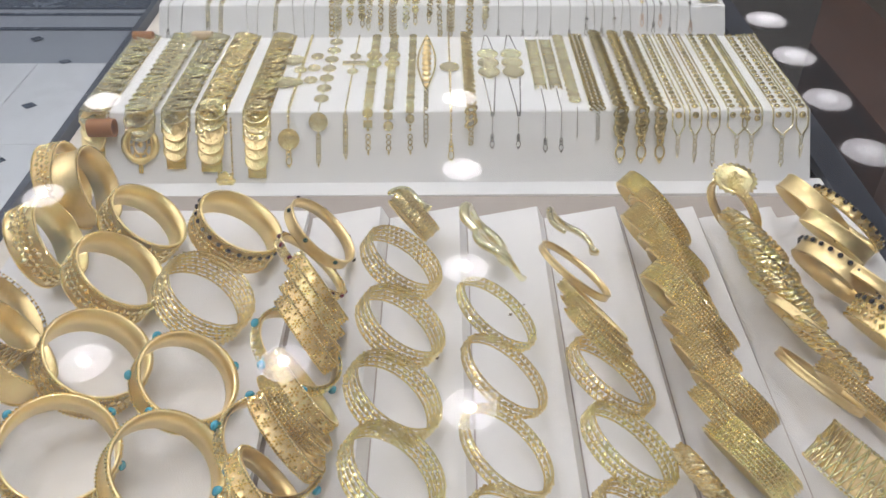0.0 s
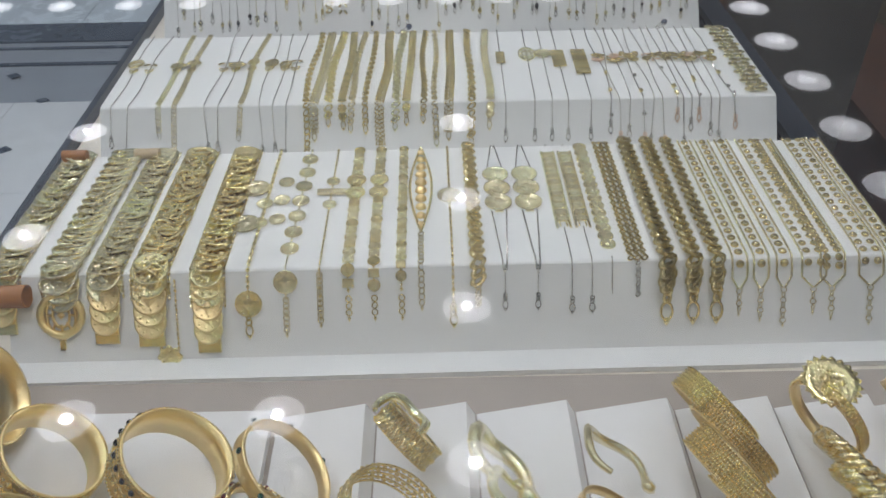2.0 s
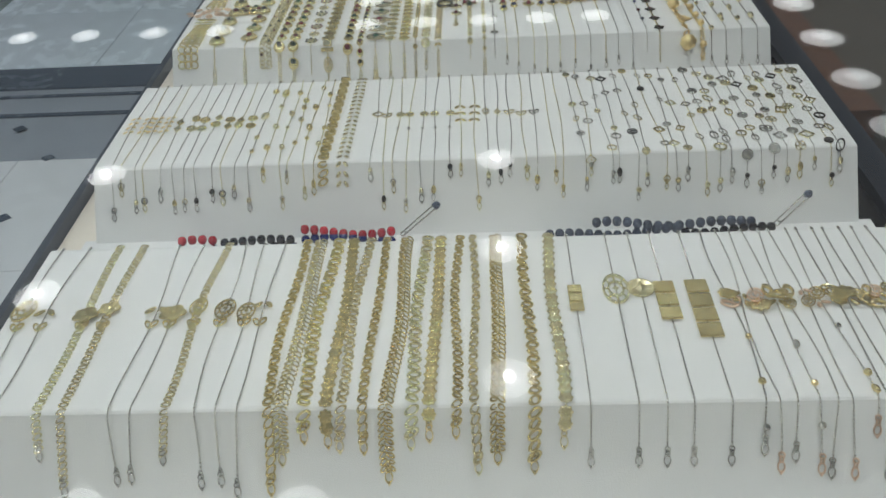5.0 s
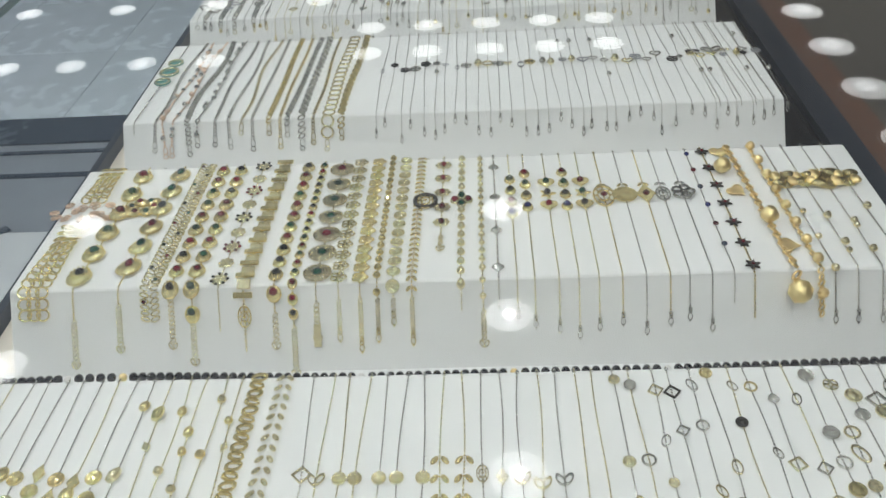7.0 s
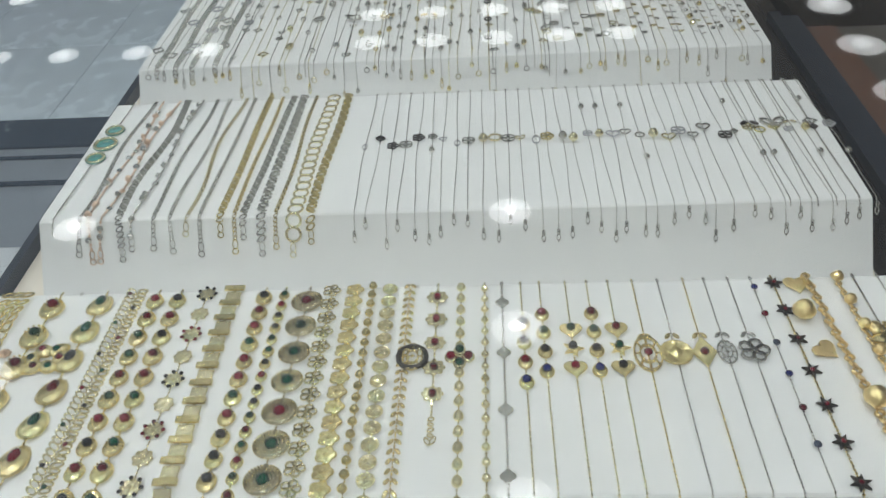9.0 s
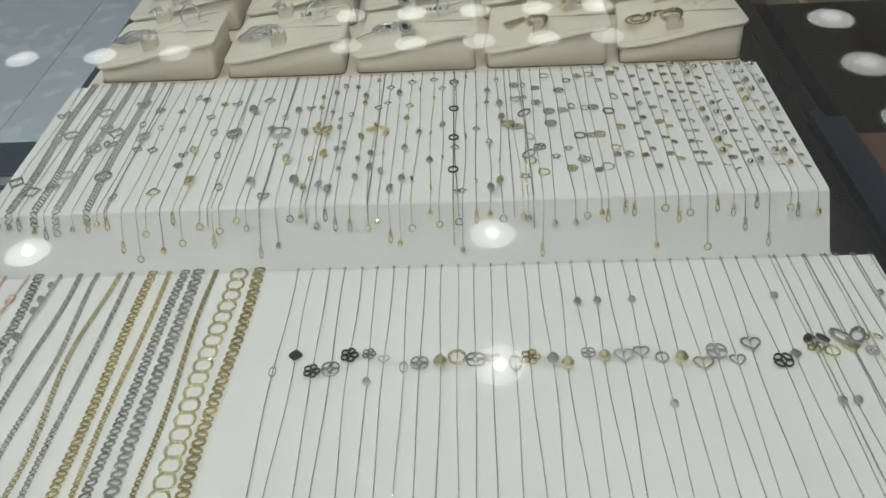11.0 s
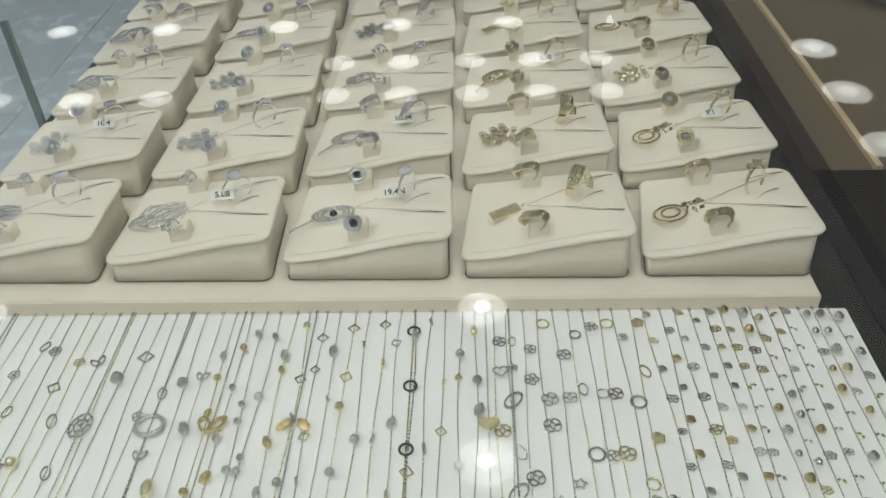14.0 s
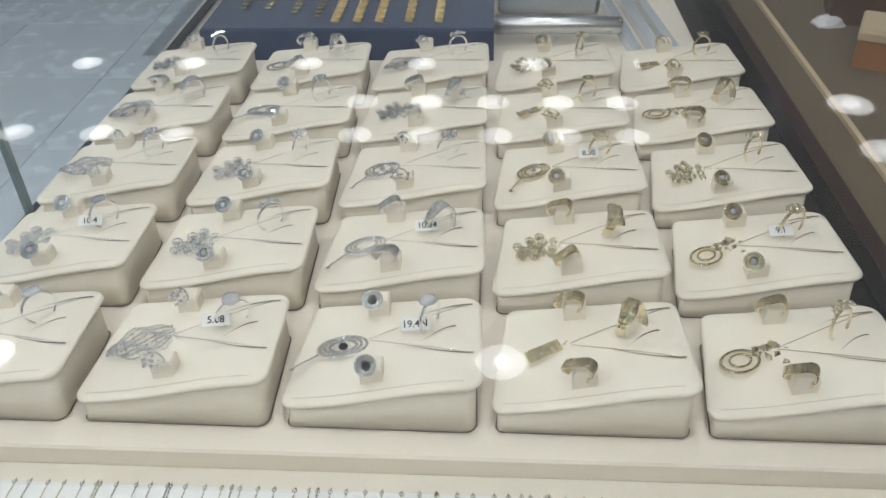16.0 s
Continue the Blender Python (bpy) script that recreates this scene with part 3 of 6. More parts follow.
bangle("plain", 0.091, 0.434, 40, 24, 0, 0.0295, 1.037, 0.005)
for i in range(3):
    bangle("ridged", 0.097 + 0.001 * i, 0.392 - 0.012 * i, 50, 27, 20 * i, 0.0275, 1.037, 0.0075)
for i, y in enumerate((0.336, 0.284, 0.232)):
    bangle("braid", 0.100 + 0.002 * (i % 2), y, 34, 18, 25 * i, 0.0290, 1.037, 0.0110)
# tight stack of fluted bangles
for i in range(12):
    bangle("ridged", 0.156 + 0.0008 * i + 0.005 * math.sin(i * 2.3), 0.512 - 0.0215 * i, 57 + 3 * math.sin(i * 1.7), 27 + 5 * math.sin(i * 2.9), 20 * i, (0.0260, 0.0270, 0.0265)[i % 3], 1.0385, (0.0150, 0.0110, 0.0165)[i % 3])
bangle("twist", 0.140, 0.262, 60, 26, 0, 0.0200, 1.034, 0.010)
# chunky ropes with a coin
m = bangle("ridged", 0.221, 0.508, 74, 28, 0, 0.0250, 1.036, 0.0070)
medal = part("medal", Shape().lathe([(0.0145, 0), (0.0150, 0.0010), (0.0142, 0.0020), (0.0115, 0.0014)], 28), "bangle_gold", m, "coin medal with a scalloped rim", pose(0, 0, 0, 0, -74, 0) @ pose(0, 0, 0, 0, 0, -28) @ pose(-0.003, 0.004, 0.024, 14, 0, 0))
rim = Shape()
for i in range(20):
    rim.bead(pose(0, 0, 0, 0, 0, 18 * i) @ pose(0.0152, 0, 0.0012), 0.0022, 0.0022, 0.0014)
for i in range(14):
    rim.bead(pose(0.0062 * math.cos(i * 2.4) * math.sqrt(i / 14), 0.0072 * math.sin(i * 2.4) * math.sqrt(i / 14), 0.0016, 0, 0, 47 * i), 0.0022, 0.0012, 0.0012)
part("relief", rim, "bangle_gold", medal)
for i in range(4):
    bangle("twist", 0.224 + 0.001 * i, 0.468 - 0.022 * i, 50, 28, 30 * i, 0.0250, 1.038, 0.0120)
bangle("plain", 0.228, 0.378, 50, 30, 0, 0.0270, 1.039, 0.0060)
bangle("twist", 0.236, 0.358, 50, 32, 10, 0.0260, 1.039, 0.0070)
bangle("plain", 0.222, 0.330, 40, 30, 0, 0.0290, 1.039, 0.0050)
bangle("ridged", 0.240, 0.318, 50, 30, 0, 0.0270, 1.039, 0.0090)
bangle("open", 0.222, 0.262, 46, 30, 0, 0.0290, 1.040, 0.0240)
# dark-stoned bangles at the edge
bangle("plain", 0.279, 0.505, 50, 22, 0, 0.0300, 1.039, 0.0130)
bangle("studded", 0.299, 0.490, 50, 24, 0, 0.0310, 1.040, 0.0080, "onyx")
bangle("plain", 0.284, 0.470, 44, 30, 0, 0.0270, 1.039, 0.0110)
bangle("plain", 0.268, 0.430, 52, 32, 0, 0.0300, 1.039, 0.0130, "onyx")
bangle("plain", 0.285, 0.415, 48, 32, 0, 0.0290, 1.039, 0.0080)
bangle("studded", 0.284, 0.368, 46, 30, 0, 0.0310, 1.039, 0.0180, "onyx")
bangle("open", 0.290, 0.310, 46, 30, 0, 0.0310, 1.039, 0.0140)

# ---- bracelet kit ----
def heart(k):
    return [(k * 0.0625 * 16 * math.sin(a) ** 3, k * 0.0625 * (13 * math.cos(a) - 5 * math.cos(2 * a) - 2 * math.cos(3 * a) - math.cos(4 * a))) for a in [-2 * math.pi * i / 20 for i in range(20)]]


def star(k, n=6, deep=0.45):
    return [(k * (1 if i % 2 == 0 else deep) * math.cos(math.pi * i / n), k * (1 if i % 2 == 0 else deep) * math.sin(math.pi * i / n)) for i in range(2 * n)]


def petal_disc(s, k, n, z=0.0012):
    s.lathe([(k, 0), (k, z * 0.6), (k * 0.8, z), (k * 0.3, z * 0.7)], 4 * n, None, outline=lambda a: 0.78 + 0.22 * abs(math.cos(n * a / 2)))
    for i in range(n):
        a = 2 * math.pi * i / n
        s.bead(pose(k * 0.66 * math.cos(a), k * 0.66 * math.sin(a), z * 0.8, 0, 0, math.degrees(a)), k * 0.22, k * 0.13, z * 0.7)
    s.bead(pose(0, 0, z * 0.8), k * 0.24, k * 0.24, z)


def leaf_pair(s, k):
    for q in (-1, 1):
        s.lathe([(k * 0.5, 0), (k * 0.5, 0.0006), (k * 0.2, 0.001)], 8, pose(q * k * 0.5, 0, 0, 0, 0, q * 35) @ pose(0, 0, 0), sx=0.55, sy=1.1)


def filigree_oval(s, k):
    s.ring(k, k * 0.10, 18, 4, None, 0.75, 1.25)
    s.ring(k * 0.55, k * 0.09, 12, 4, None, 0.8, 1.2)
    for i in range(8):
        a = math.pi * i / 4
        s.tube([(0.4 * k * math.cos(a), 0.5 * k * math.sin(a), 0.0004), (0.75 * k * math.cos(a), 1.25 * k * math.sin(a), 0.0004)], k * 0.07, 4)
    s.bead(pose(0, 0, 0.0006), k * 0.22, k * 0.22, 0.0012)


def outline_ring(s, pts, w):
    s.tube([(x, y, w) for x, y in pts] + [(*pts[0], w)], w, 4)


def coin(s, k):
    s.lathe([(k, 0), (k, 0.0009), (k * 0.93, 0.0013), (k * 0.86, 0.0009)], 20)
    s.bead(pose(0, 0, 0.0009), k * 0.45, k * 0.6, 0.0010)
    for i in range(9):
        a = 2 * math.pi * i / 9
        s.bead(pose(k * 0.68 * math.cos(a), k * 0.68 * math.sin(a), 0.0009, 0, 0, 40 * i), k * 0.14, k * 0.10, 0.0008)


MOTIF = {
    "coin": coin,
    "open_heart": lambda s, k: outline_ring(s, heart(k), k * 0.16),
    "open_star": lambda s, k: outline_ring(s, star(k, 5, 0.5), k * 0.15),
    "open_flower": lambda s, k: [s.ring(k * 0.42, k * 0.13, 8, 4, pose(k * 0.6 * math.cos(q * 1.2566), k * 0.6 * math.sin(q * 1.2566), k * 0.13)) for q in range(5)],
    "butterfly": lambda s, k: [s.ring(k * 0.5, k * 0.14, 8, 4, pose(k * 0.55 * a, k * 0.45 * b, k * 0.13, 0, 0, 40 * a * b), 0.8, 1.2) for a in (-1, 1) for b in (-1, 1)],
    "disc": lambda s, k: s.lathe([(k, 0), (k, 0.0008), (k * 0.88, 0.0014), (k * 0.78, 0.0006), (k * 0.45, 0.0006), (k * 0.35, 0.0012), (k * 0.1, 0.0014)], 16),
    "boss": lambda s, k: s.lathe([(k, 0), (k, 0.0006), (k * 0.75, k * 0.55), (k * 0.3, k * 0.75)], 12),
    "bezel": lambda s, k: s.lathe([(k, 0), (k * 1.02, 0.0006), (k * 0.93, k * 0.22), (k * 0.70, k * 0.36), (k * 0.58, k * 0.34), (k * 0.3, k * 0.36)], 16, None, 0.88, 0.92, outline=lambda a: 1 + 0.22 * max(0, -math.sin(a)) ** 2) and [s.bead(pose(k * 0.62 * math.cos(q * 0.5236), k * (0.24 + 0.62 * math.sin(q * 0.5236)), k * 0.34), k * 0.12, k * 0.12, k * 0.14) for q in range(12)],
    "halo": lambda s, k: [s.bead(pose(k * r * math.cos(q * 2 * math.pi / n), k * r * math.sin(q * 2 * math.pi / n), 0.0012 + h), k * 0.085, k * 0.085, k * 0.10) for r, n, h in ((0.92, 34, 0.0), (0.70, 26, 0.0005), (0.50, 18, 0.0009)) for q in range(n)] and s.lathe([(k * 0.98, 0), (k * 0.98, 0.0007), (k * 0.5, 0.0013)], 20),
    "flower": lambda s, k: petal_disc(s, k, 5),
    "clover": lambda s, k: petal_disc(s, k, 4),
    "daisy": lambda s, k: petal_disc(s, k, 8),
    "heart": lambda s, k: [s.slab(list(reversed(heart(k))), 0, 0.0014, None, 0.0006), outline_ring(s, heart(k * 0.97), k * 0.11), outline_ring(s, [(x, y + k * 0.02) for x, y in heart(k * 0.6)], k * 0.12)],
    "star": lambda s, k: s.slab(star(k), 0, 0.0016, None, 0.0006),
    "star5": lambda s, k: s.slab(star(k, 5), 0, 0.0014, None, 0.0005),
    "ringlet": lambda s, k: s.ring(k, k * 0.2, 16, 5),
    "oval": lambda s, k: s.ring(k, k * 0.16, 16, 4, None, 0.65, 1.15),
    "bar": lambda s, k: s.box(-k * 0.3, k * 0.3, -k, k, 0, 0.0016),
    "plate": lambda s, k: s.slab([(-k, -k * 0.8), (k, -k * 0.8), (k, k * 0.8), (-k, k * 0.8)], 0, 0.0016, None, 0.0005),
    "diamond": lambda s, k: s.slab([(0, -k * 1.3), (k * 0.8, 0), (0, k * 1.3), (-k * 0.8, 0)], 0, 0.0014, None, 0.0005),
    "leaf": lambda s, k: leaf_pair(s, k),
    "drop": lambda s, k: s.lathe([(k, 0), (k * 1.05, 0.0006), (k * 0.8, 0.0022), (k * 0.3, 0.003)], 16, None, 0.86, 0.90, outline=lambda a: 1 + 0.45 * max(0, math.sin(a)) ** 3),
    "filigree": filigree_oval,
    "bead": lambda s, k: s.lathe([(k * 0.4, 0), (k, k * 0.6), (k, k * 1.0), (k * 0.5, k * 1.7)], 8),
    "square_ring": lambda s, k: s.ring(k * 1.2, k * 0.22, 4, 4),
    "knot": lambda s, k: s.ring(k * 0.7, k * 0.2, 12, 4, pose(-k * 0.5, 0, 0, 0, 0, 30), 0.6, 1.2).ring(k * 0.7, k * 0.2, 12, 4, pose(k * 0.5, 0, 0.0006, 0, 0, -30), 0.6, 1.2),
    "barrel": lambda s, k: s.lathe([(k * 0.5, -k * 1.4), (k * 0.8, -k * 0.8), (k, 0), (k * 0.8, k * 0.8), (k * 0.5, k * 1.4)], 8, pose(0, 0, k * 0.7, 90)),
    "tube_hook": lambda s, k: s.ring(k, k * 0.22, 12, 4, None, 0.62, 1.0).ring(k * 0.55, k * 0.18, 8, 4, pose(0, k * 1.5, k * 0.2, 0, 35)).ring(k * 0.5, k * 0.18, 8, 4, pose(0, k * 2.3, k * 0.2, 0, -35)).bead(pose(0, -k * 1.15, 0), k * 0.35, k * 0.5, k * 0.35),
}
STONE = lambda k: (lambda s: s.lathe([(k, 0), (k * 1.02, k * 0.25), (k * 0.7, k * 0.7), (k * 0.25, k * 0.85)], 10))
TEAR = lambda k: (lambda s: s.lathe([(k, 0), (k * 1.02, k * 0.25), (k * 0.7, k * 0.7), (k * 0.25, k * 0.85)], 12, None, 0.75, 1.0, outline=lambda a: 1 + 0.5 * max(0, math.sin(a)) ** 3))


def motif(kind, k, mat):
    return shared(f"{kind}_{round(k * 10000)}", mat, lambda s: MOTIF[kind](s, k))


PLAIN = {"yellow_gold": "yellow gold", "rich_gold": "yellow gold", "pale_gold": "pale gold", "antique_gold": "antique gold", "white_gold": "white gold", "rose_gold": "rose gold", "dark_metal": "blackened metal"}


class Bracelet:
    """One bracelet laid from the stand's back edge over its front."""

    def __init__(self, stand, u, label, category="bracelet", drift=0.0, bow=0.0):
        self.st, self.u, self.drift, self.bow = stand, u, drift, bow
        self.t = thing("bracelet", label, category, "bracelets on the velvet risers")
        self.bow = bow and bow * random.uniform(0.7, 3.0)
        self.put("pin", "ringlet", 0.0011, "white_gold", 0.003, 0.001)

    def at(self, v, lift=0.0, side=0.0):
        u = self.u + self.drift * v + self.bow * math.sin(v * 42 + self.u * 300)
        return self.st.at(u, v, lift, side)

    def put(self, name, kind, k, mat, v, lift=0.0006, side=0.0, spin=0.0, roll=0.0, label="", parent=None):
        me = motif(kind, k, mat)
        return part(name, me, "", parent or self.t, label, self.at(v, lift, side) @ pose(0, 0, 0, roll, 0, spin))

    def gem(self, where, k, mat, tear=False, lift=0.001, up=0.0):
        me = shared(f"{'tear' if tear else 'stone'}_{round(k * 10000)}", mat, TEAR(k) if tear else STONE(k))
        if isinstance(where, bpy.types.Object):
            return part("stone", me, "", where, "", pose(0, up, lift))
        return part("stone", me, "", self.t, "", where @ pose(0, 0, lift))

    def fine(self, v0, v1, mat="white_gold", w=0.0007, pitch=0.0022, name="chain", side=0.0):
        s = Shape()
        n = max(2, int((v1 - v0) / pitch))
        for i in range(n):
            m = self.at(v0 + (i + 0.5) * (v1 - v0) / n, w * 0.9, side)
            s.bead(m @ pose(0, 0, 0, 0, 45 if i % 2 else 0), w, (v1 - v0) / n * 0.62, w)
        return part(name, s, mat, self.t)

    def tail(self, v0, v1, mat, k=0.0019):
        """A short run of round extender rings ending in a drop."""
        s = Shape()
        n = max(2, int((v1 - v0) / (k * 1.7)))
        for i in range(n):
            s.ring(k, k * 0.24, 10, 4, self.at(v0 + (i + 0.5) * (v1 - v0) / n, k * 0.5) @ pose(0, 0, 0, 0, 38 if i % 2 else -20))
        s.bead(self.at(v1 + k * 0.8, k * 0.4), k * 0.55, k * 1.1, k * 0.5)
        return part("extender", s, mat, self.t)

    def hook(self, v, mat, k=0.0024):
        self.put("clasp", "tube_hook", k, mat, v, 0.001)

    def curb(self, v0, v1, w, mat, pitch=None, lean=38, name="links", side=0.0, flat=0.62, heavy=0.135):
        s = Shape()
        pitch = pitch or w * 0.68
        n = max(2, int((v1 - v0) / pitch))
        for i in range(n):
            m = self.at(v0 + (i + 0.5) * (v1 - v0) / n, w * 0.22, side)
            s.ring(w * 0.42, w * heavy, 10, 4, m @ pose(0, 0, 0, 10, 38 if i % 2 else 20, lean), 1.12, flat)
        return part(name, s, mat, self.t)

    def coins(self, v0, v1, k, mat, pitch, tilt=-17, name="coin", side=0.0, sway=0.0, kind="coin"):
        n = int((v1 - v0) / pitch)
        for i in range(n):
            self.put(name, kind, k, mat, v0 + (i + 0.5) * pitch, 0.0012 if tilt else 0.0004, side + sway * (1 if i % 2 else -1), 37 * i % 90 - 45 if kind == "coin" else 0, tilt)


def stations(b, v0, v1, n, kinds, mats, k, side=0.0):
    for i in range(n):
        v = v0 + (v1 - v0) * (i + random.random()) / n
        b.put("charm", random.choice(kinds), k * random.uniform(0.85, 1.15), random.choice(mats), v, 0.0009, side + random.uniform(-0.0005, 0.0005), random.uniform(-30, 30))


# ---- first riser: broad gold bracelets ----
D = S1.depth
for i, (u, k, mat, v1, sort) in enumerate(((-0.300, 0.0125, "pale_gold", D + 0.020, 0), (-0.260, 0.0150, "pale_gold", D + 0.030, 1), (-0.229, 0.0120, "pale_gold", D + 0.028, 0),
                                          (-0.198, 0.0130, "yellow_gold", D + 0.030, 2), (-0.160, 0.0115, "yellow_gold", D + 0.036, 0))):
    words = ("broad bracelet of overlapping gold coins", "broad filigree gold bracelet with a round medallion", "broad bracelet of crumpled gold coin links")[sort]
    b = Bracelet(S1, u, words, drift=-0.03 if i < 4 else -0.02)
    if sort == 1:
        for q in range(34):
            v = 0.002 + (v1 - 0.016) * q / 34
            b.put("link", "coin", k * 0.96, mat, v, 0.0012, 0, 37 * q % 90, -13)
            b.put("curl", "ringlet", k * 0.40, mat, v, 0.0030, k * 0.45 * (1 if q % 2 else -1), 25 * (1 if q % 2 else -1), -13)
        b.put("medallion", "filigree", k * 0.9, "rich_gold", v1 - 0.004, 0.002)
        b.put("medallion_rim", "ringlet", k * 0.95, "rich_gold", v1 - 0.004, 0.0022)
        b.put("pin", "bar", 0.006, "yellow_gold", v1 + 0.014)
    else:
        b.coins(0.0, v1 - 0.012, k, mat, 0.0060 if sort == 0 else 0.0066, -14)
        for q in (-1, 1):
            b.fine(0.0, v1 - 0.012, mat, 0.0012, 0.003, "edging", q * k * 1.02)
        if sort == 2:
            for q in range(22):
                b.put("link", "ringlet", k * 0.5, "yellow_gold", 0.004 + q * 0.0075, 0.0035, k * 0.4 * math.sin(q * 2.1), 40 * q, -15)
        for q in range(3):
            b.put("end_coin", "coin", k * 0.92, "rich_gold", v1 - 0.014 + 0.008 * q, 0.003, 0, 20 * q, -14, "bright polished end coin")
        b.put("clasp", "plate", k * 0.7, "yellow_gold", v1 + 0.012, 0.0008)
for u, mat in ((-0.303, "coral"), (-0.243, "orange_box")):
    t = thing("ribbon_roll", "short curl of brown amber ribbon on the velvet", "ribbon", m=S1.at(u, 0.006, 0.004) @ pose(0, 0, 0, 0, 90))
    part("curl", band(0.0045, 0.020, 0.001, 0, 20), "kraft" if mat == "orange_box" else "orange_box", t)
t = thing("ribbon_roll", "short curl of brown amber ribbon on the velvet", "ribbon", m=S1.at(-0.296, D + 0.012, 0.007) @ pose(0, 0, 0, 0, 90))
part("curl", band(0.008, 0.022, 0.001, 0, 24), "orange_box", t)
b = Bracelet(S1, -0.192, "loose fine gold necklace with a gold tassel", "necklace", drift=0.0)
for q in (-1, 1):
    b.fine(D + 0.004, D + 0.052, "yellow_gold", 0.0012, 0.003, "chain", q * 0.006)
b.put("tassel", "daisy", 0.009, "yellow_gold", D + 0.056, 0.002, roll=10)

b = Bracelet(S1, -0.132, "thin gold bracelet with side coins", drift=-0.02)
b.fine(0, D + 0.03, "yellow_gold", 0.0018, 0.0035)
for v in (0.058, 0.105):
    b.put("coin", "coin", 0.0105, "pale_gold", v, 0.001, -0.011)
b.put("coin", "coin", 0.0095, "yellow_gold", D + 0.022, 0.001)
b.hook(D + 0.040, "yellow_gold", 0.004)
b = Bracelet(S1, -0.106, "gold bracelet of hanging round discs", drift=-0.02)
b.coins(0.006, D + 0.004, 0.0068, "pale_gold", 0.020, 0)
b.fine(0.0, D + 0.045, "pale_gold", 0.0010, 0.003)
for v, n in ((0.05, 1), (0.075, 2), (0.1, 2)):
    for q in range(n):
        b.put("side_disc", "disc", 0.0064, "pale_gold", v + 0.004 * q, 0.0008, -0.0145 - 0.0125 * q)
b.put("end_disc", "coin", 0.0085, "pale_gold", D + 0.008, 0.001)
b.tail(D + 0.018, D + 0.042, "pale_gold", 0.0022)
b = Bracelet(S1, -0.084, "slender gold bar bracelet with a cross", drift=-0.01)
b.fine(0, D + 0.035, "yellow_gold", 0.0011, 0.003)
b.put("cross_bar", "bar", 0.011, "pale_gold", 0.066, 0.001, 0, 90)
for v in (0.05, 0.082):
    b.put("oval_plate", "disc", 0.0055, "pale_gold", v)
b.tail(D + 0.002, D + 0.036, "pale_gold", 0.0022)
for u, k, mid in ((-0.066, 0.0052, 1), (-0.048, 0.0050, 1), (-0.029, 0.0044, 0)):
    b = Bracelet(S1, u, "watch-style gold plate link bracelet" if mid else "narrow gold plate link bracelet")
    for q in range(int((D + 0.016) / (k * 1.65))):
        b.put("plate_link", "plate" if q % 2 else "coin", k * (0.78 if q % 2 else 0.92), "pale_gold" if q % 3 else "antique_gold", k * 1.65 * (q + 0.5))
    b.fine(0.0, D + 0.016, "antique_gold", 0.0014, 0.003)
    if mid:
        for v in (0.05, 0.068):
            b.put("dial", "disc", k * 1.5, "yellow_gold", v, 0.0016)
    b.tail(D + 0.018, D + 0.032, "antique_gold", 0.0022)
b = Bracelet(S1, -0.015, "long marquise gold bracelet with a row of bosses")
for q in (-1, 1):
    s = Shape().tube([b.at(0.002 + 0.118 * i / 20, 0.0012, q * 0.0085 * math.sin(math.pi * i / 20)).translation for i in range(21)], 0.0011, 5)
    part("rim", s, "yellow_gold", b.t)
for q in range(10):
    b.put("boss", "boss", 0.0048 * (0.6 + 0.4 * math.sin(math.pi * (q + 0.5) / 10)), "rich_gold", 0.010 + 0.0112 * q)
b.tail(0.121, D + 0.026, "pale_gold", 0.0022)
b = Bracelet(S1, 0.007, "thin twisted gold bracelet with a coin")
b.fine(0, D + 0.03, "yellow_gold", 0.0014, 0.004)
b.put("coin", "coin", 0.0095, "pale_gold", 0.074, 0.001)
b.hook(D + 0.036, "yellow_gold", 0.004)
b = Bracelet(S1, 0.0245, "flat twisted gold herringbone bracelet")
b.curb(0, D + 0.012, 0.0112, "yellow_gold", 0.0050, 36, heavy=0.19)
b.curb(D + 0.012, D + 0.028, 0.0055, "antique_gold")
for u in (0.045, 0.068):
    b = Bracelet(S1, u, "bracelet of three pale gold discs on a fine chain", drift=-0.01)
    for q in range(3):
        b.put("disc_plate", "coin", 0.0105, "pale_gold", 0.046 + 0.0195 * q, 0.001)
        b.put("joint", "plate", 0.003, "pale_gold", 0.056 + 0.0195 * q, 0.0004)
    for q in (-1, 1):
        s = Shape().tube([b.at(0.002, 0.001, q * 0.0015).translation, b.at(0.037, 0.001, q * 0.006).translation], 0.0007, 4)
        s.tube([b.at(0.096, 0.001, q * 0.0055).translation, b.at(D - 0.014, 0.0012, q * 0.0024).translation, b.at(D - 0.006, 0.0014, q * 0.0018).translation, b.at(D, 0.0014, q * 0.0014).translation, b.at(D + 0.004, 0.0012, q * 0.001).translation], 0.0007, 4)
        part("chain", s, "white_gold", b.t)
    b.fine(D, D + 0.024, "white_gold", 0.0008)
    b.hook(D + 0.027, "white_gold", 0.003)
for u, w, mat in ((0.0900, 0.0100, "pale_gold"), (0.1040, 0.0100, "pale_gold")):
    b = Bracelet(S1, u, "flat pale gold bar bracelet with textured face")
    b.coins(0.014, 0.118, w * 0.40, mat, w * 0.82, 0, "bar_plate", kind="plate")
    for q in (-0.25, 0.25):
        b.fine(0.014, 0.118, "yellow_gold", 0.0009, 0.0026, "bead_row", q * w)
    part("bar", Shape().tube([b.at(0.013 + 0.106 * i / 10, 0.0008, -w * 0.5).translation for i in range(11)], 0.0012, 4).tube([b.at(0.013 + 0.106 * i / 10, 0.0008, w * 0.5).translation for i in range(11)], 0.0012, 4), mat, b.t)
    b.fine(0.118, D + 0.026, "white_gold", 0.0008)
    b.hook(D + 0.030, "white_gold", 0.003)
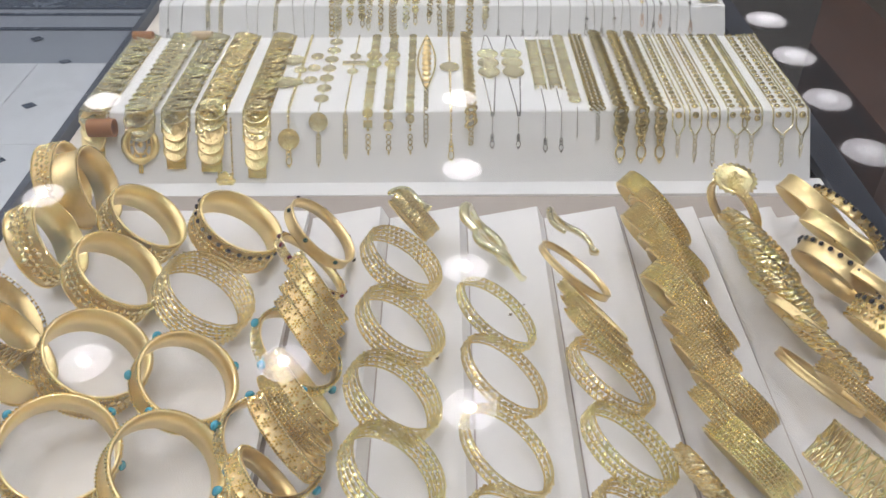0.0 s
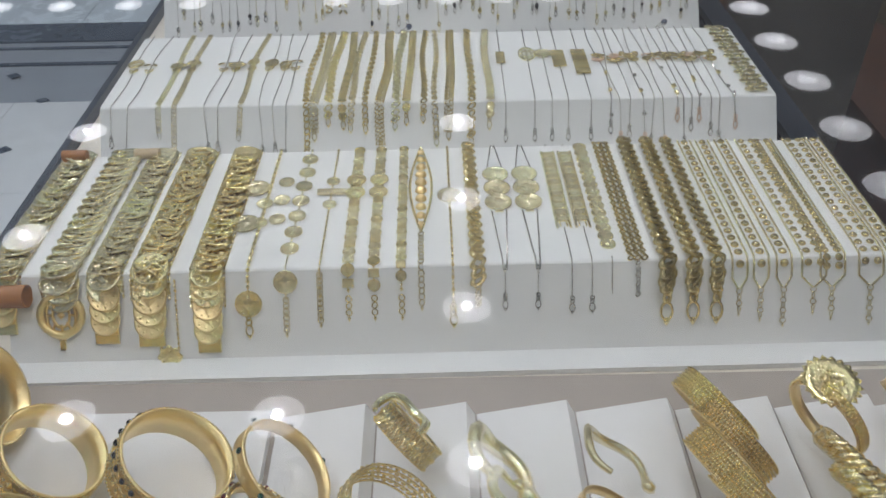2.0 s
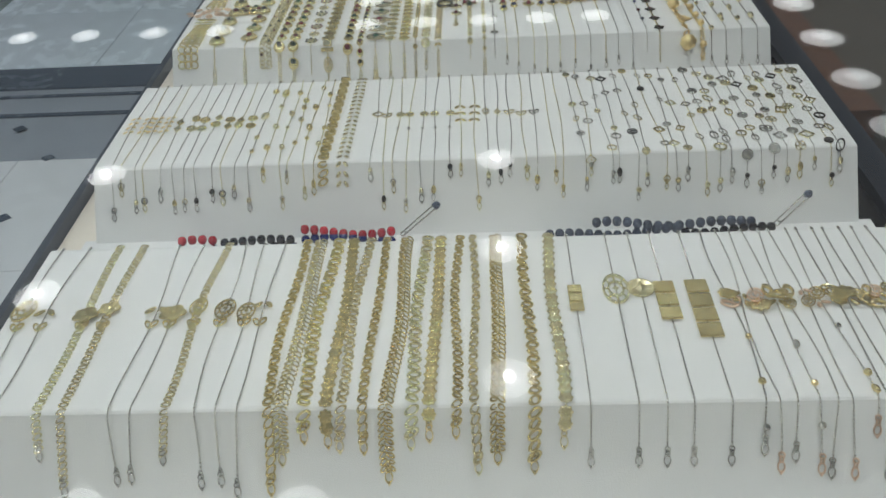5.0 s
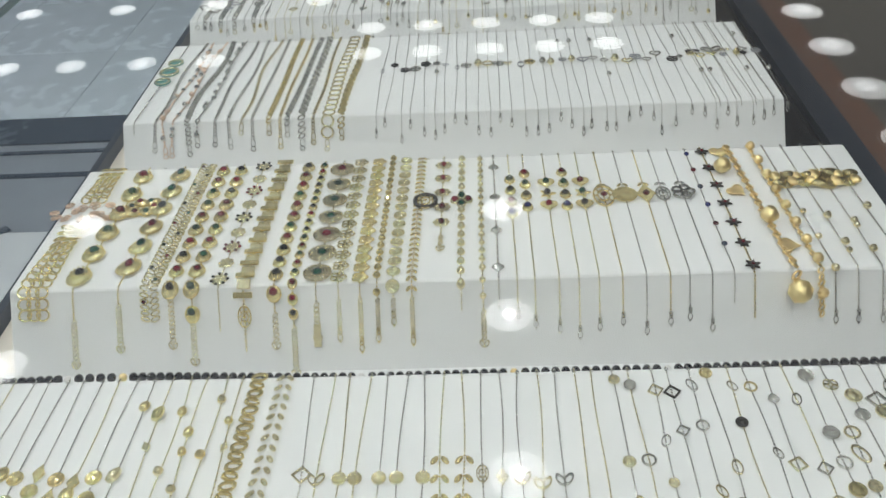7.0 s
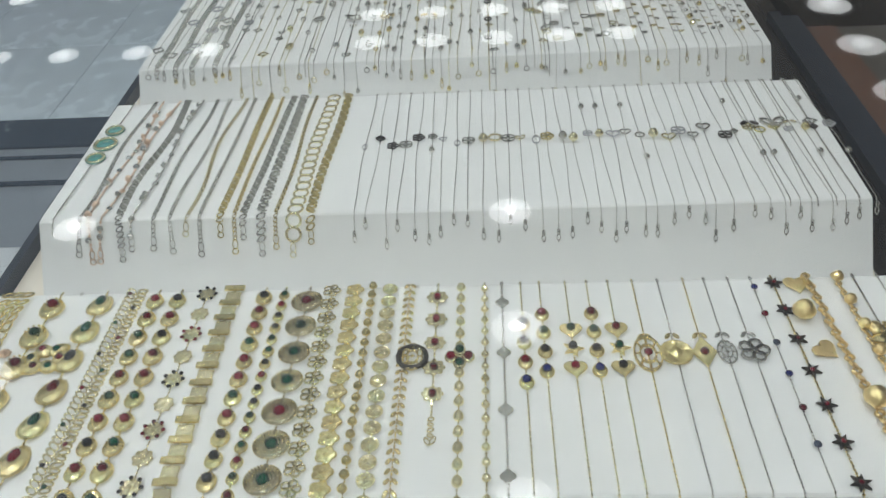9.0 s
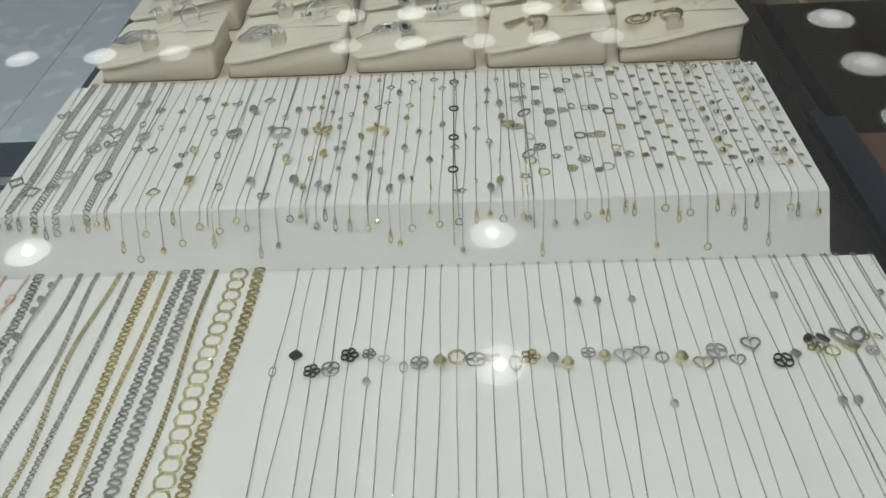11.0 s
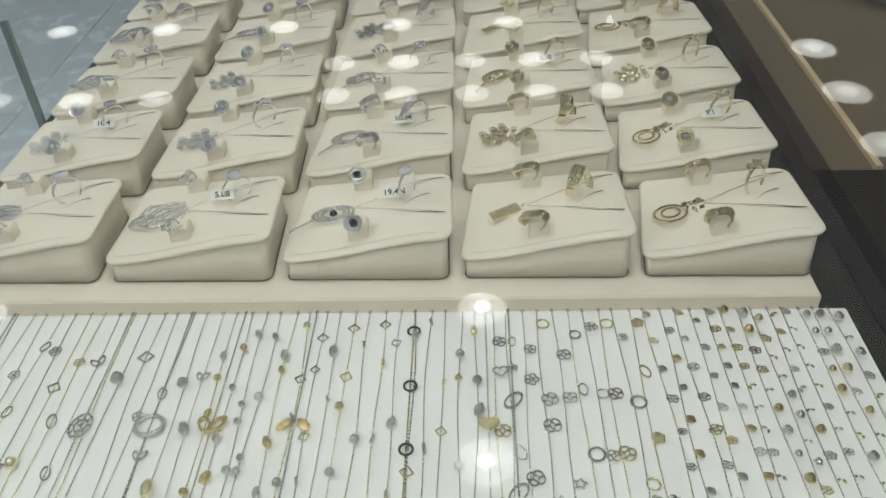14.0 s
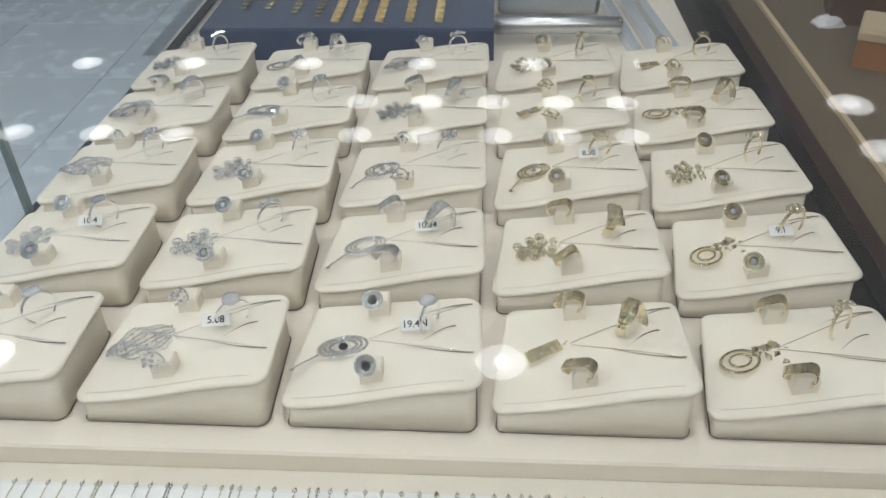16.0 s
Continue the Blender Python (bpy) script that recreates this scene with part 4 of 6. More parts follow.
b = Bracelet(S1, 0.118, "pale gold bracelet of small linked coins")
b.coins(0.002, D - 0.004, 0.0058, "pale_gold", 0.0095, 0)
b.fine(D - 0.004, D + 0.022, "white_gold", 0.0008)
b = Bracelet(S1, 0.136, "broad woven pale gold mesh bracelet")
for q in (-0.0048, 0, 0.0048):
    b.curb(0, D, 0.0056, "antique_gold", 0.0036, 30, "woven_band", q)
b.curb(D, D + 0.024, 0.0045, "white_gold")
for u, w, mat in ((0.156, 0.0115, "antique_gold"), (0.1745, 0.0110, "antique_gold"), (0.191, 0.0100, "antique_gold")):
    b = Bracelet(S1, u, "heavy gold curb chain bracelet")
    b.curb(0, D + 0.018, w * 1.25, mat, 0.0046, 40, heavy=0.18)
    b.curb(D + 0.016, D + 0.027, w * 0.7, mat, heavy=0.16, name="clasp_chain")
    b.put("clasp", "tube_hook", 0.0065, "yellow_gold", D + 0.034, 0.0015)
for i, u in enumerate((0.207, 0.222, 0.238, 0.259, 0.272, 0.299, 0.316)):
    w = 0.0052 if i in (0, 1, 2, 6) else 0.0085
    b = Bracelet(S1, u, "clear-edged gold bracelet studded with round bosses")
    for q in (-1, 1):
        part("rim", Shape().tube([b.at(0.001 + (D + 0.012) * j / 24, 0.001, q * w).translation for j in range(25)] + [b.at(D + 0.020, 0.001, q * 0.001).translation], 0.0009, 5), "pale_gold", b.t)
    rows = (-0.5, 0.5) if w > 0.006 else (0.0,)
    n = 30 if i == 4 else 20
    for j in range(n):
        for r in rows:
            b.put("boss", "boss", 0.0027 if w > 0.006 else 0.0030, "antique_gold", 0.004 + (D + 0.008) * j / n, 0.0006, r * w)
    b.tail(D + 0.020, D + 0.036 + 0.004 * (i % 3), "pale_gold")

# ---- second riser: pendants, thick gold chains, plates ----
D = S2.depth
GOLDS = ("yellow_gold", "pale_gold", "antique_gold")
for i, u in enumerate((-0.304, -0.285, -0.261, -0.244, -0.215, -0.199, -0.182, -0.168, -0.154, -0.140)):
    b = Bracelet(S2, u, "fine gold chain bracelet with an ornate gold centrepiece", drift=random.uniform(-0.06, 0.02), bow=0.0008)
    v1 = D + random.uniform(0.018, 0.045)
    thick = i in (2, 3, 6)
    if thick:
        b.curb(0, v1, 0.0055, "pale_gold")
    else:
        b.fine(0, v1, "white_gold", 0.0009)
    b.put("centrepiece", random.choice(("filigree", "flower", "filigree", "leaf")), random.uniform(0.007, 0.0095), "antique_gold" if i % 3 else "yellow_gold", 0.070 + 0.003 * (i % 3), 0.002, roll=-8)
    b.put("side_charm", "knot", 0.004, "yellow_gold", 0.086, 0.0015)
    b.hook(v1 + 0.002, "white_gold", 0.003)
for i, u in enumerate((-0.124, -0.112, -0.101, -0.088, -0.078, -0.065, -0.049, -0.037, -0.026, -0.014, -0.003, 0.013, 0.031, 0.049)):
    mat = ("antique_gold", "pale_gold", "yellow_gold", "antique_gold", "pale_gold", "antique_gold")[i % 6]
    v1 = D + 0.008 + 0.034 * random.random()
    kind = i % 5
    b = Bracelet(S2, u, ("gold rope chain bracelet", "flat woven gold bracelet", "gold curb link bracelet", "gold bracelet of small plate links", "gold belcher link bracelet")[kind], drift=random.uniform(-0.03, 0.0), bow=0.0006)
    if kind == 1:
        b.curb(0, v1, 0.0052, mat, 0.0038, 40, "links", -0.0022)
        b.curb(0, v1, 0.0052, mat, 0.0038, -40, "links", 0.0022)
    elif kind == 3:
        b.coins(0, v1, 0.0044, mat, 0.0066, -6, "blossom_link", kind="daisy")
    else:
        b.curb(0, v1, (0.0078, 0, 0.0088, 0, 0.0070)[kind], mat, None, 34 if kind else 60)
    b.hook(v1 + 0.003, mat, 0.0034)
for u, n, k, kind in ((0.063, 3, 0.0045, "plate"), (0.090, 1, 0.011, "filigree"), (0.106, 1, 0.009, "plate"), (0.121, 3, 0.0066, "plate"), (0.142, 4, 0.0072, "plate")):
    b = Bracelet(S2, u, "fine chain bracelet with engraved gold plates", drift=-0.01)
    b.fine(0, D + 0.03, "white_gold", 0.0009)
    for q in range(n):
        b.put("engraved_plate", "coin" if kind == "plate" and n < 3 else kind, k, "antique_gold" if n > 2 else "pale_gold", 0.062 + k * 1.9 * q, 0.0012)
    b.hook(D + 0.032, "white_gold", 0.003)
for i in range(13):
    u = 0.158 + 0.0095 * i
    b = Bracelet(S2, u, "fine chain bracelet with a clustered gold centre", drift=random.uniform(-0.02, 0.03), bow=0.0008)
    v1 = D + random.uniform(0.015, 0.042)
    b.fine(0, v1, "white_gold", 0.0009)
    for q in range(2):
        b.put("cluster", random.choice(("filigree", "knot", "daisy", "leaf")), random.uniform(0.005, 0.0075), random.choice(("antique_gold", "yellow_gold", "rose_gold")), 0.068 + 0.010 * q + 0.004 * random.random(), 0.0018, 0, random.uniform(-40, 40), -10)
    if i % 3 == 0:
        stations(b, 0.1, v1, 3, ("bead", "barrel"), ("yellow_gold", "white_gold"), 0.0022)
    b.hook(v1 + 0.002, random.choice(("white_gold", "rose_gold")), 0.0032)
for u in (0.292, 0.302):
    b = Bracelet(S2, u, "openwork gold bracelet of small blossoms")
    b.coins(0, D, 0.0058, "pale_gold", 0.009, -8, "blossom", kind="daisy", sway=0.0016)

# ---- third riser: light chains with charms ----
D = S3.depth
for i in range(56):
    u = -0.316 + 0.618 * (i + 0.5) / 56
    if -0.131 < u < -0.098:
        continue
    gold = random.random() < (0.55 if u < -0.1 else 0.3)
    mat = "pale_gold" if gold else "white_gold"
    b = Bracelet(S3, u, f"fine {PLAIN[mat]} chain bracelet with tiny charms", drift=random.uniform(-0.02, 0.02), bow=0.0005)
    v1 = D + random.uniform(0.008, 0.036)
    b.fine(0, v1, mat, 0.0007)
    b.hook(v1 + 0.002, mat, random.uniform(0.0022, 0.0032))
    b.put("end_charm", random.choice(("drop", "ringlet", "barrel", "bead")), random.uniform(0.0018, 0.0026), random.choice(("pale_gold", "white_gold", "antique_gold", "dark_metal")), v1 - 0.004, 0.0008)
    if u < -0.27:
        for q in range(4):
            b.put("gold_leaf", "leaf", 0.0052, "rich_gold", 0.070 + 0.008 * q, 0.002, 0, 20, -12, "polished gold leaf")
    elif u < -0.2:
        for q in range(2):
            b.put("disc_charm", random.choice(("coin", "diamond", "drop")), 0.0046, random.choice(("yellow_gold", "pale_gold", "antique_gold")), 0.074 + 0.012 * q + random.uniform(-0.004, 0.004))
    elif u < -0.13:
        stations(b, 0.02, D - 0.01, 4, ("barrel", "bead", "diamond", "drop"), ("yellow_gold", "pale_gold"), 0.0030)
    elif -0.07 < u < -0.02:
        b.put("disc_charm", "coin", 0.0040, "pale_gold", 0.077)
        b.put("small_bead", "bead", 0.0016, "white_gold", 0.104)
    elif -0.02 < u < 0.0:
        for q in range(3):
            b.put("leaf_charm", "leaf", 0.0058, "yellow_gold", 0.066 + 0.012 * q)
    elif u < 0.06:
        b.put("frame_charm", random.choice(("square_ring", "filigree", "diamond", "knot", "open_flower")), 0.0042, random.choice(("white_gold", "pale_gold", "pale_gold")), 0.078 + random.uniform(-0.004, 0.006))
    elif u > 0.085:
        stations(b, 0.006, D + 0.006, 4 if u < 0.19 else 6, ("ringlet", "disc", "oval", "square_ring", "butterfly", "disc", "oval"), ("white_gold", "pale_gold", "white_gold", "pale_gold", "antique_gold", "pale_gold", "white_gold", "dark_metal"), 0.0034 if u < 0.19 else 0.0043)
b = Bracelet(S3, -0.124, "dark gold curb chain bracelet", drift=-0.02)
b.curb(0, D + 0.018, 0.0095, "antique_gold")
b = Bracelet(S3, -0.108, "gold bracelet of leaf-shaped links", drift=-0.02)
b.coins(0, D + 0.024, 0.0060, "pale_gold", 0.0075, -10, "leaf_link", kind="leaf")


def bead_row(st, u0, u1, rows, dy=0.0, dz=0.0):
    """Strung beads lying on the front lip of a riser."""
    t = thing("bead_bracelet", "tangle of polished stone bead strings", "bead bracelet", "bead strings on the risers")
    for k, (mat, lift, size, a, e) in enumerate(rows):
        me = shared(f"bead_{round(size * 10000)}", mat, lambda s: s.lathe([(size * 0.35, -size * 0.8), (size * 0.85, -size * 0.5), (size, 0), (size * 0.85, size * 0.5), (size * 0.35, size * 0.8)], 8, pose(0, 0, 0, 0, 90)))
        n = int((u1 - u0) * (e - a) / (size * 1.75))
        for i in range(n):
            f = a + (e - a) * (i + 0.5) / n
            part("bead", me, "", t, "", pose(u0 + (u1 - u0) * f, st.yf - LEAN_Y - 0.012 + dy + (lift * 0.65 - 0.015 if st is S3 else 0) + 0.002 * math.sin(f * 9 + (k if st is S3 else 0)), BOARD_Z - 0.0040 + dz + lift + (0.0022 if st is S3 else 0.0012) * math.sin(f * 14 + (2 * k if st is S3 else 0)), 0, 0, 10 * math.sin(i * 3)))
    return t


tagged(bead_row(S3, -0.262, -0.066, (("onyx", 0.002, 0.0042, 0.0, 0.6), ("sapphire", 0.003, 0.0042, 0.6, 1), ("sapphire", 0.008, 0.0045, 0.0, 0.35), ("onyx", 0.0085, 0.0042, 0.35, 0.55), ("sapphire", 0.009, 0.0045, 0.55, 1),
                                     ("rich_gold", 0.011, 0.0024, 0.3, 0.34), ("coral", 0.0135, 0.0042, 0.08, 0.25), ("onyx", 0.0145, 0.0042, 0.26, 0.58), ("sapphire", 0.0135, 0.0044, 0.6, 1), ("coral", 0.0185, 0.0042, 0.6, 1))), "red, blue and black stone bead strings on a pin")
tagged(bead_row(S3, 0.050, 0.236, (("onyx", 0.002, 0.0040, 0.04, 0.6), ("pearl", 0.0075, 0.0044, 0.0, 1), ("rich_gold", 0.006, 0.0024, 0.55, 0.6), ("hematite", 0.0125, 0.0044, 0.02, 0.6), ("onyx", 0.013, 0.0042, 0.6, 1), ("hematite", 0.0180, 0.0044, 0.22, 0.92))), "grey, white and black stone bead strings on a pin")
tagged(bead_row(S4, -0.325, 0.315, (("onyx", 0.002, 0.0036, 0, 0.07), ("pearl", 0.002, 0.0026, 0.071, 0.08), ("onyx", 0.002, 0.0036, 0.082, 0.13), ("rich_gold", 0.002, 0.0032, 0.131, 0.142), ("onyx", 0.002, 0.0036, 0.143, 0.39), ("pearl", 0.002, 0.0026, 0.391, 0.40), ("onyx", 0.002, 0.0036, 0.402, 0.55), ("rich_gold", 0.002, 0.0032, 0.551, 0.562), ("onyx", 0.002, 0.0036, 0.563, 0.71), ("pearl", 0.002, 0.0026, 0.712, 0.72), ("onyx", 0.002, 0.0036, 0.722, 1)), -0.001, 0.0095), "long single string of small black beads")
for u in (-0.062, 0.238):
    t = thing("safety_pin", "steel safety pin holding bead strings", "safety pin", "safety pins on the beads", pose(u, S3.yf - LEAN_Y - 0.010, BOARD_Z + 0.0085, 24, 0, -56))
    part("wire", Shape().tube([(0, 0.0, 0), (0, 0.034, 0)], 0.0007, 5).tube([(0.004, 0.002, 0), (0.0045, 0.034, 0)], 0.0007, 5).ring(0.0022, 0.0007, 10, 4, pose(0.002, 0, 0)), "white_gold", t)
    part("head", Shape().lathe([(0.003, 0), (0.0036, 0.003), (0.002, 0.006)], 8, pose(0.0022, 0.033, 0, -90)), "hematite", t)
# ---- fourth riser: gem-set gold ----
D = S4.depth
GEMS = ("garnet", "emerald", "onyx")


def gem_line(u, k, pitch, v1, base, stone_k, gems, tear=False, drift=0.0, label="gold bracelet of bezels set with coloured stones", mat="yellow_gold"):
    b = Bracelet(S4, u, label, drift=drift)
    n = int(v1 / pitch)
    for i in range(n):
        v = 0.004 + pitch * (i + 0.5)
        o = b.put("setting", base, k * random.uniform(0.94, 1.06), mat, v, 0.0008, 0, 0, -6)
        b.gem(o, stone_k, random.choice(gems), tear, k * 0.34 if base == "bezel" else 0.0014, k * (0.24 if base == "bezel" else 0.36 if base == "drop" else 0.0))
    b.fine(0, v1, mat, 0.0009)
    tail = v1 + random.uniform(0.012, 0.032)
    b.curb(v1, tail, 0.0044, "pale_gold", 0.0030, name="clasp_chain")
    b.put("clasp", "knot", 0.0030, "pale_gold", tail + 0.002, 0.001)
    return b


b = Bracelet(S4, -0.300, "flat woven gold bracelet beside a pink flower", drift=-0.03)
for q in range(24):
    if not 6 < q < 11:
        for side in (-0.0065, 0, 0.0065):
            b.put("weave_link", "ringlet", 0.0040, "yellow_gold", 0.003 + 0.0075 * q, 0.0016, side, 30 * q, -22)
for q in range(12):
    b.put("pink_petal", "open_flower" if q % 2 else "daisy", 0.0042, "rose_gold", 0.066 + 0.010 * math.sin(q * 2.4), 0.0015, 0.0042 * (q - 6), 30 * q, -10)
gem_line(-0.270, 0.0095, 0.026, D + 0.02, "bezel", 0.0034, GEMS, drift=-0.04)
b = Bracelet(S4, -0.256, "gold flower brooch bracelet with dark stones")
for q in range(6):
    o = b.put("petal", "drop", 0.0058, "yellow_gold", 0.062 + 0.008 * math.sin(q * 1.047), 0.001, 0.009 * math.cos(q * 1.047), 60 * q)
    b.gem(o, 0.0024, GEMS[q % 2], False, 0.0024)
gem_line(-0.239, 0.0098, 0.0245, D + 0.010, "drop", 0.0044, ("garnet", "emerald", "onyx"), True, -0.03, "gold bracelet of teardrop bezels with dark stones")
b = Bracelet(S4, -0.218, "broad pierced gold bracelet of small blossoms", drift=-0.02)
for q in (-1, 1):
    b.curb(0, D + 0.022, 0.0062, "pale_gold", 0.0040, 30 * q, "links", 0.0036 * q)
for q in range(13):
    b.gem(b.at(0.006 + 0.0135 * q, 0.0022, 0.0034 * (1 if q % 2 else -1)), 0.0015, ("garnet", "onyx", "emerald")[q % 3])
gem_line(-0.203, 0.0066, 0.0165, D + 0.006, "bezel", 0.0028, GEMS, drift=-0.02)
gem_line(-0.188, 0.0066, 0.0165, D + 0.022, "bezel", 0.0028, GEMS, drift=-0.02)
b = Bracelet(S4, -0.170, "gold flower bracelet ringed with black stones", drift=-0.015)
for q in range(9):
    o = b.put("flower_link", "daisy", 0.0060, "pale_gold", 0.006 + 0.0185 * q)
    if q % 2 == 0:
        for j in range(7):
            b.gem(o.matrix_basis @ pose(0.0058 * math.cos(j * 0.9), 0.0058 * math.sin(j * 0.9), 0), 0.0013, ("onyx", "garnet")[q % 4 // 2])
b.fine(0, D + 0.03, "pale_gold")
b = Bracelet(S4, -0.152, "broad pale gold bracelet of framed plates", drift=-0.015)
b.coins(0.002, D + 0.012, 0.0047, "pale_gold", 0.0136, 0, "framed_plate", kind="plate")
for q in range(13):
    b.put("cross_bar", "bar", 0.0066, "antique_gold", 0.0022 + 0.0136 * q, 0.0018, 0, 90)
b.put("end_buckle", "filigree", 0.006, "yellow_gold", D + 0.02, 0.0012)
b.fine(0.0, D + 0.044, "pale_gold", 0.0012)
gem_line(-0.131, 0.0060, 0.0140, D + 0.018, "bezel", 0.0029, ("garnet", "garnet", "emerald", "onyx"), drift=-0.012)
gem_line(-0.118, 0.0040, 0.0100, D + 0.028, "bezel", 0.0021, ("garnet", "onyx", "emerald"), drift=-0.012)
b = gem_line(-0.102, 0.0100, 0.0225, D + 0.012, "halo", 0.0036, ("emerald", "garnet"), drift=-0.01, label="gold bracelet of haloed oval stones", mat="champagne_gold")
b.put("end_plate", "bar", 0.008, "pale_gold", D + 0.034)
for u, kind, k, pitch, mat in ((-0.087, "open_flower", 0.0056, 0.0125, "pale_gold"), (-0.072, "flower", 0.0062, 0.0108, "yellow_gold"), (-0.060, "bead", 0.0028, 0.0085, "antique_gold"),
                               (-0.049, "coin", 0.0050, 0.0112, "pale_gold"), (-0.036, "leaf", 0.0044, 0.0062, "yellow_gold")):
    b = Bracelet(S4, u, "gold bracelet of small repeated ornaments", drift=-0.006)
    b.coins(0.0, D + 0.01, k, mat, pitch, -5, "ornament", kind=kind)
    tail = D + random.uniform(0.02, 0.045)
    b.fine(0, D + 0.01, mat)
    b.curb(D + 0.01, tail, 0.0036, mat, 0.0028, name="clasp_chain")
    b.hook(tail + 0.002, mat, 0.0026)
b = Bracelet(S4, -0.031, "dark ringed gold medallion on a bracelet")
b.put("medallion", "filigree", 0.0080, "yellow_gold", 0.066, 0.002)
b.put("medallion_rim", "ringlet", 0.0084, "dark_metal", 0.066, 0.0018)
gem_line(-0.018, 0.0070, 0.0200, 0.11, "daisy", 0.0024, ("garnet",), label="gold bracelet of round flowers with red centres", mat="pale_gold")
b = Bracelet(S4, -0.003, "pale gold bracelet of small teardrop plates with red and green flower")
b.coins(0, D + 0.012, 0.0034, "pale_gold", 0.0105, 0, "teardrop_plate", kind="drop")
b.fine(0, D + 0.02, "pale_gold")
for q in range(4):
    o = b.put("flower_setting", "bezel", 0.0042, "pale_gold", 0.066 + 0.0052 * math.sin(q * 1.57), 0.001, 0.0052 * math.cos(q * 1.57))
    b.gem(o, 0.0028, ("garnet", "emerald")[q % 2], False, 0.0016)
gem_line(0.012, 0.0024, 0.0095, D + 0.02, "bead", 0.0016, ("onyx", "garnet", "emerald"), label="slim gold chain dotted with dark stones", mat="pale_gold")
b = Bracelet(S4, 0.023, "slim white gold chain with small crosses")
b.fine(0, D + 0.02, "white_gold", 0.0011)
for q in range(4):
    b.put("cross", "clover", 0.0044, "white_gold", 0.02 + 0.043 * q)
for u, what in ((0.035, "gem"), (0.047, "gem"), (0.0635, "heart"), (0.077, "gem"), (0.0905, "heart")):
    b = Bracelet(S4, u, "fine chain with a column of gold gem-set pendants", drift=0.004)
    v1 = D + random.uniform(0.02, 0.04)
    b.fine(0, v1, "pale_gold", 0.0008)
    for q in range(4 if what == "gem" else 3):
        kind = "bezel" if what == "gem" else ("heart", "star5", "heart")[q]
        o = b.put("pendant", kind, 0.0050 if what == "gem" else 0.0066, "yellow_gold", 0.040 + 0.0155 * q + 0.006 * (what == "heart") - 0.008 * (u in (0.047, 0.077)), 0.001)
        b.gem(o, 0.0026, GEMS[(q + round(u * 200)) % 3] if q % 4 != 3 else "sapphire", False, 0.0014 if what == "heart" else 0.0018, 0.0022 if what == "heart" else 0.0012)
    b.hook(v1 + 0.002, "white_gold")
for u, kind, k, mat in ((0.106, "filigree", 0.0105, "yellow_gold"), (0.122, "coin", 0.0096, "antique_gold"), (0.138, "diamond", 0.0092, "yellow_gold"), (0.151, "filigree", 0.0070, "white_gold"), (0.166, "open_flower", 0.0085, "white_gold")):
    b = Bracelet(S4, u, "fine chain with one large ornate centre pendant", drift=0.006)
    v1 = D + random.uniform(0.015, 0.035)
    b.fine(0, v1, "white_gold" if mat != "yellow_gold" else "yellow_gold", 0.0008)
    o = b.put("pendant", kind, k, mat, 0.066, 0.0012)
    if mat == "yellow_gold":
        b.gem(o, 0.0026, "garnet", False, 0.0012)
    b.put("upper_charm", "leaf", 0.005, mat, 0.052)
    b.hook(v1 + 0.002, "white_gold")
b = Bracelet(S4, 0.180, "fine white gold chain with tiny coloured beads", drift=0.01)
b.fine(0, D + 0.02, "white_gold", 0.0008)
for q in range(6):
    b.gem(b.at(0.012 + 0.024 * q, 0.001), 0.0022, ("sapphire", "garnet", "hematite")[q % 3])
b = Bracelet(S4, 0.193, "chain bracelet with black six-pointed stars", drift=0.012)
b.fine(0, D + 0.03, "antique_gold", 0.0010)
for q in range(7):
    o = b.put("black_star", "star", 0.0056, "dark_metal", 0.008 + 0.0245 * q, 0.001, 0, 12 * q, 0, "blackened star charm")
    b.gem(o, 0.0014, "garnet", False, 0.0016)
b = Bracelet(S4, 0.214, "chunky polished gold charm bracelet with balls and hearts", drift=0.05)
b.curb(0, D + 0.02, 0.0076, "rich_gold", 0.0050, heavy=0.15)
for q, (v, side, k) in enumerate(((0.01, -0.008, 0.0075), (0.038, -0.014, 0.0068), (0.066, -0.011, 0.0072), (0.105, 0.0, 0.0066), (0.135, 0.004, 0.0072), (D + 0.012, 0.0, 0.0082))):
    b.put("charm", "bead" if q % 2 else "heart", k, "rich_gold", v, 0.001, side, 20 * q, 0, "fat polished gold charm")
b = Bracelet(S4, 0.232, "gold link bracelet with polished balls", drift=0.04)
b.curb(0, D + 0.03, 0.0058, "rich_gold")
for q in range(9):
    b.put("ball", "bead", 0.0038, "rich_gold", 0.006 + 0.021 * q, 0.001)
for u, k in ((0.243, 0.0090), (0.258, 0.0075), (0.274, 0.0110), (0.290, 0.0085)):
    b = Bracelet(S4, u, "thin chain with a domed gold centre ornament", drift=0.03)
    b.fine(0, D + 0.03, "white_gold", 0.0009)
    b.put("dome", "bezel", k, "yellow_gold", 0.055, 0.001)
    for q in range(4):
        b.put("shell", "drop", k * 0.55, ("rich_gold", "antique_gold")[q % 2], 0.055 + k * 0.8 * math.sin(q * 1.57 + 0.7), 0.003, k * 0.8 * math.cos(q * 1.57 + 0.7), 90 * q)
    stations(b, 0.09, D, 3, ("bead",), ("pale_gold",), 0.0028)
    b.hook(D + 0.032, "white_gold")

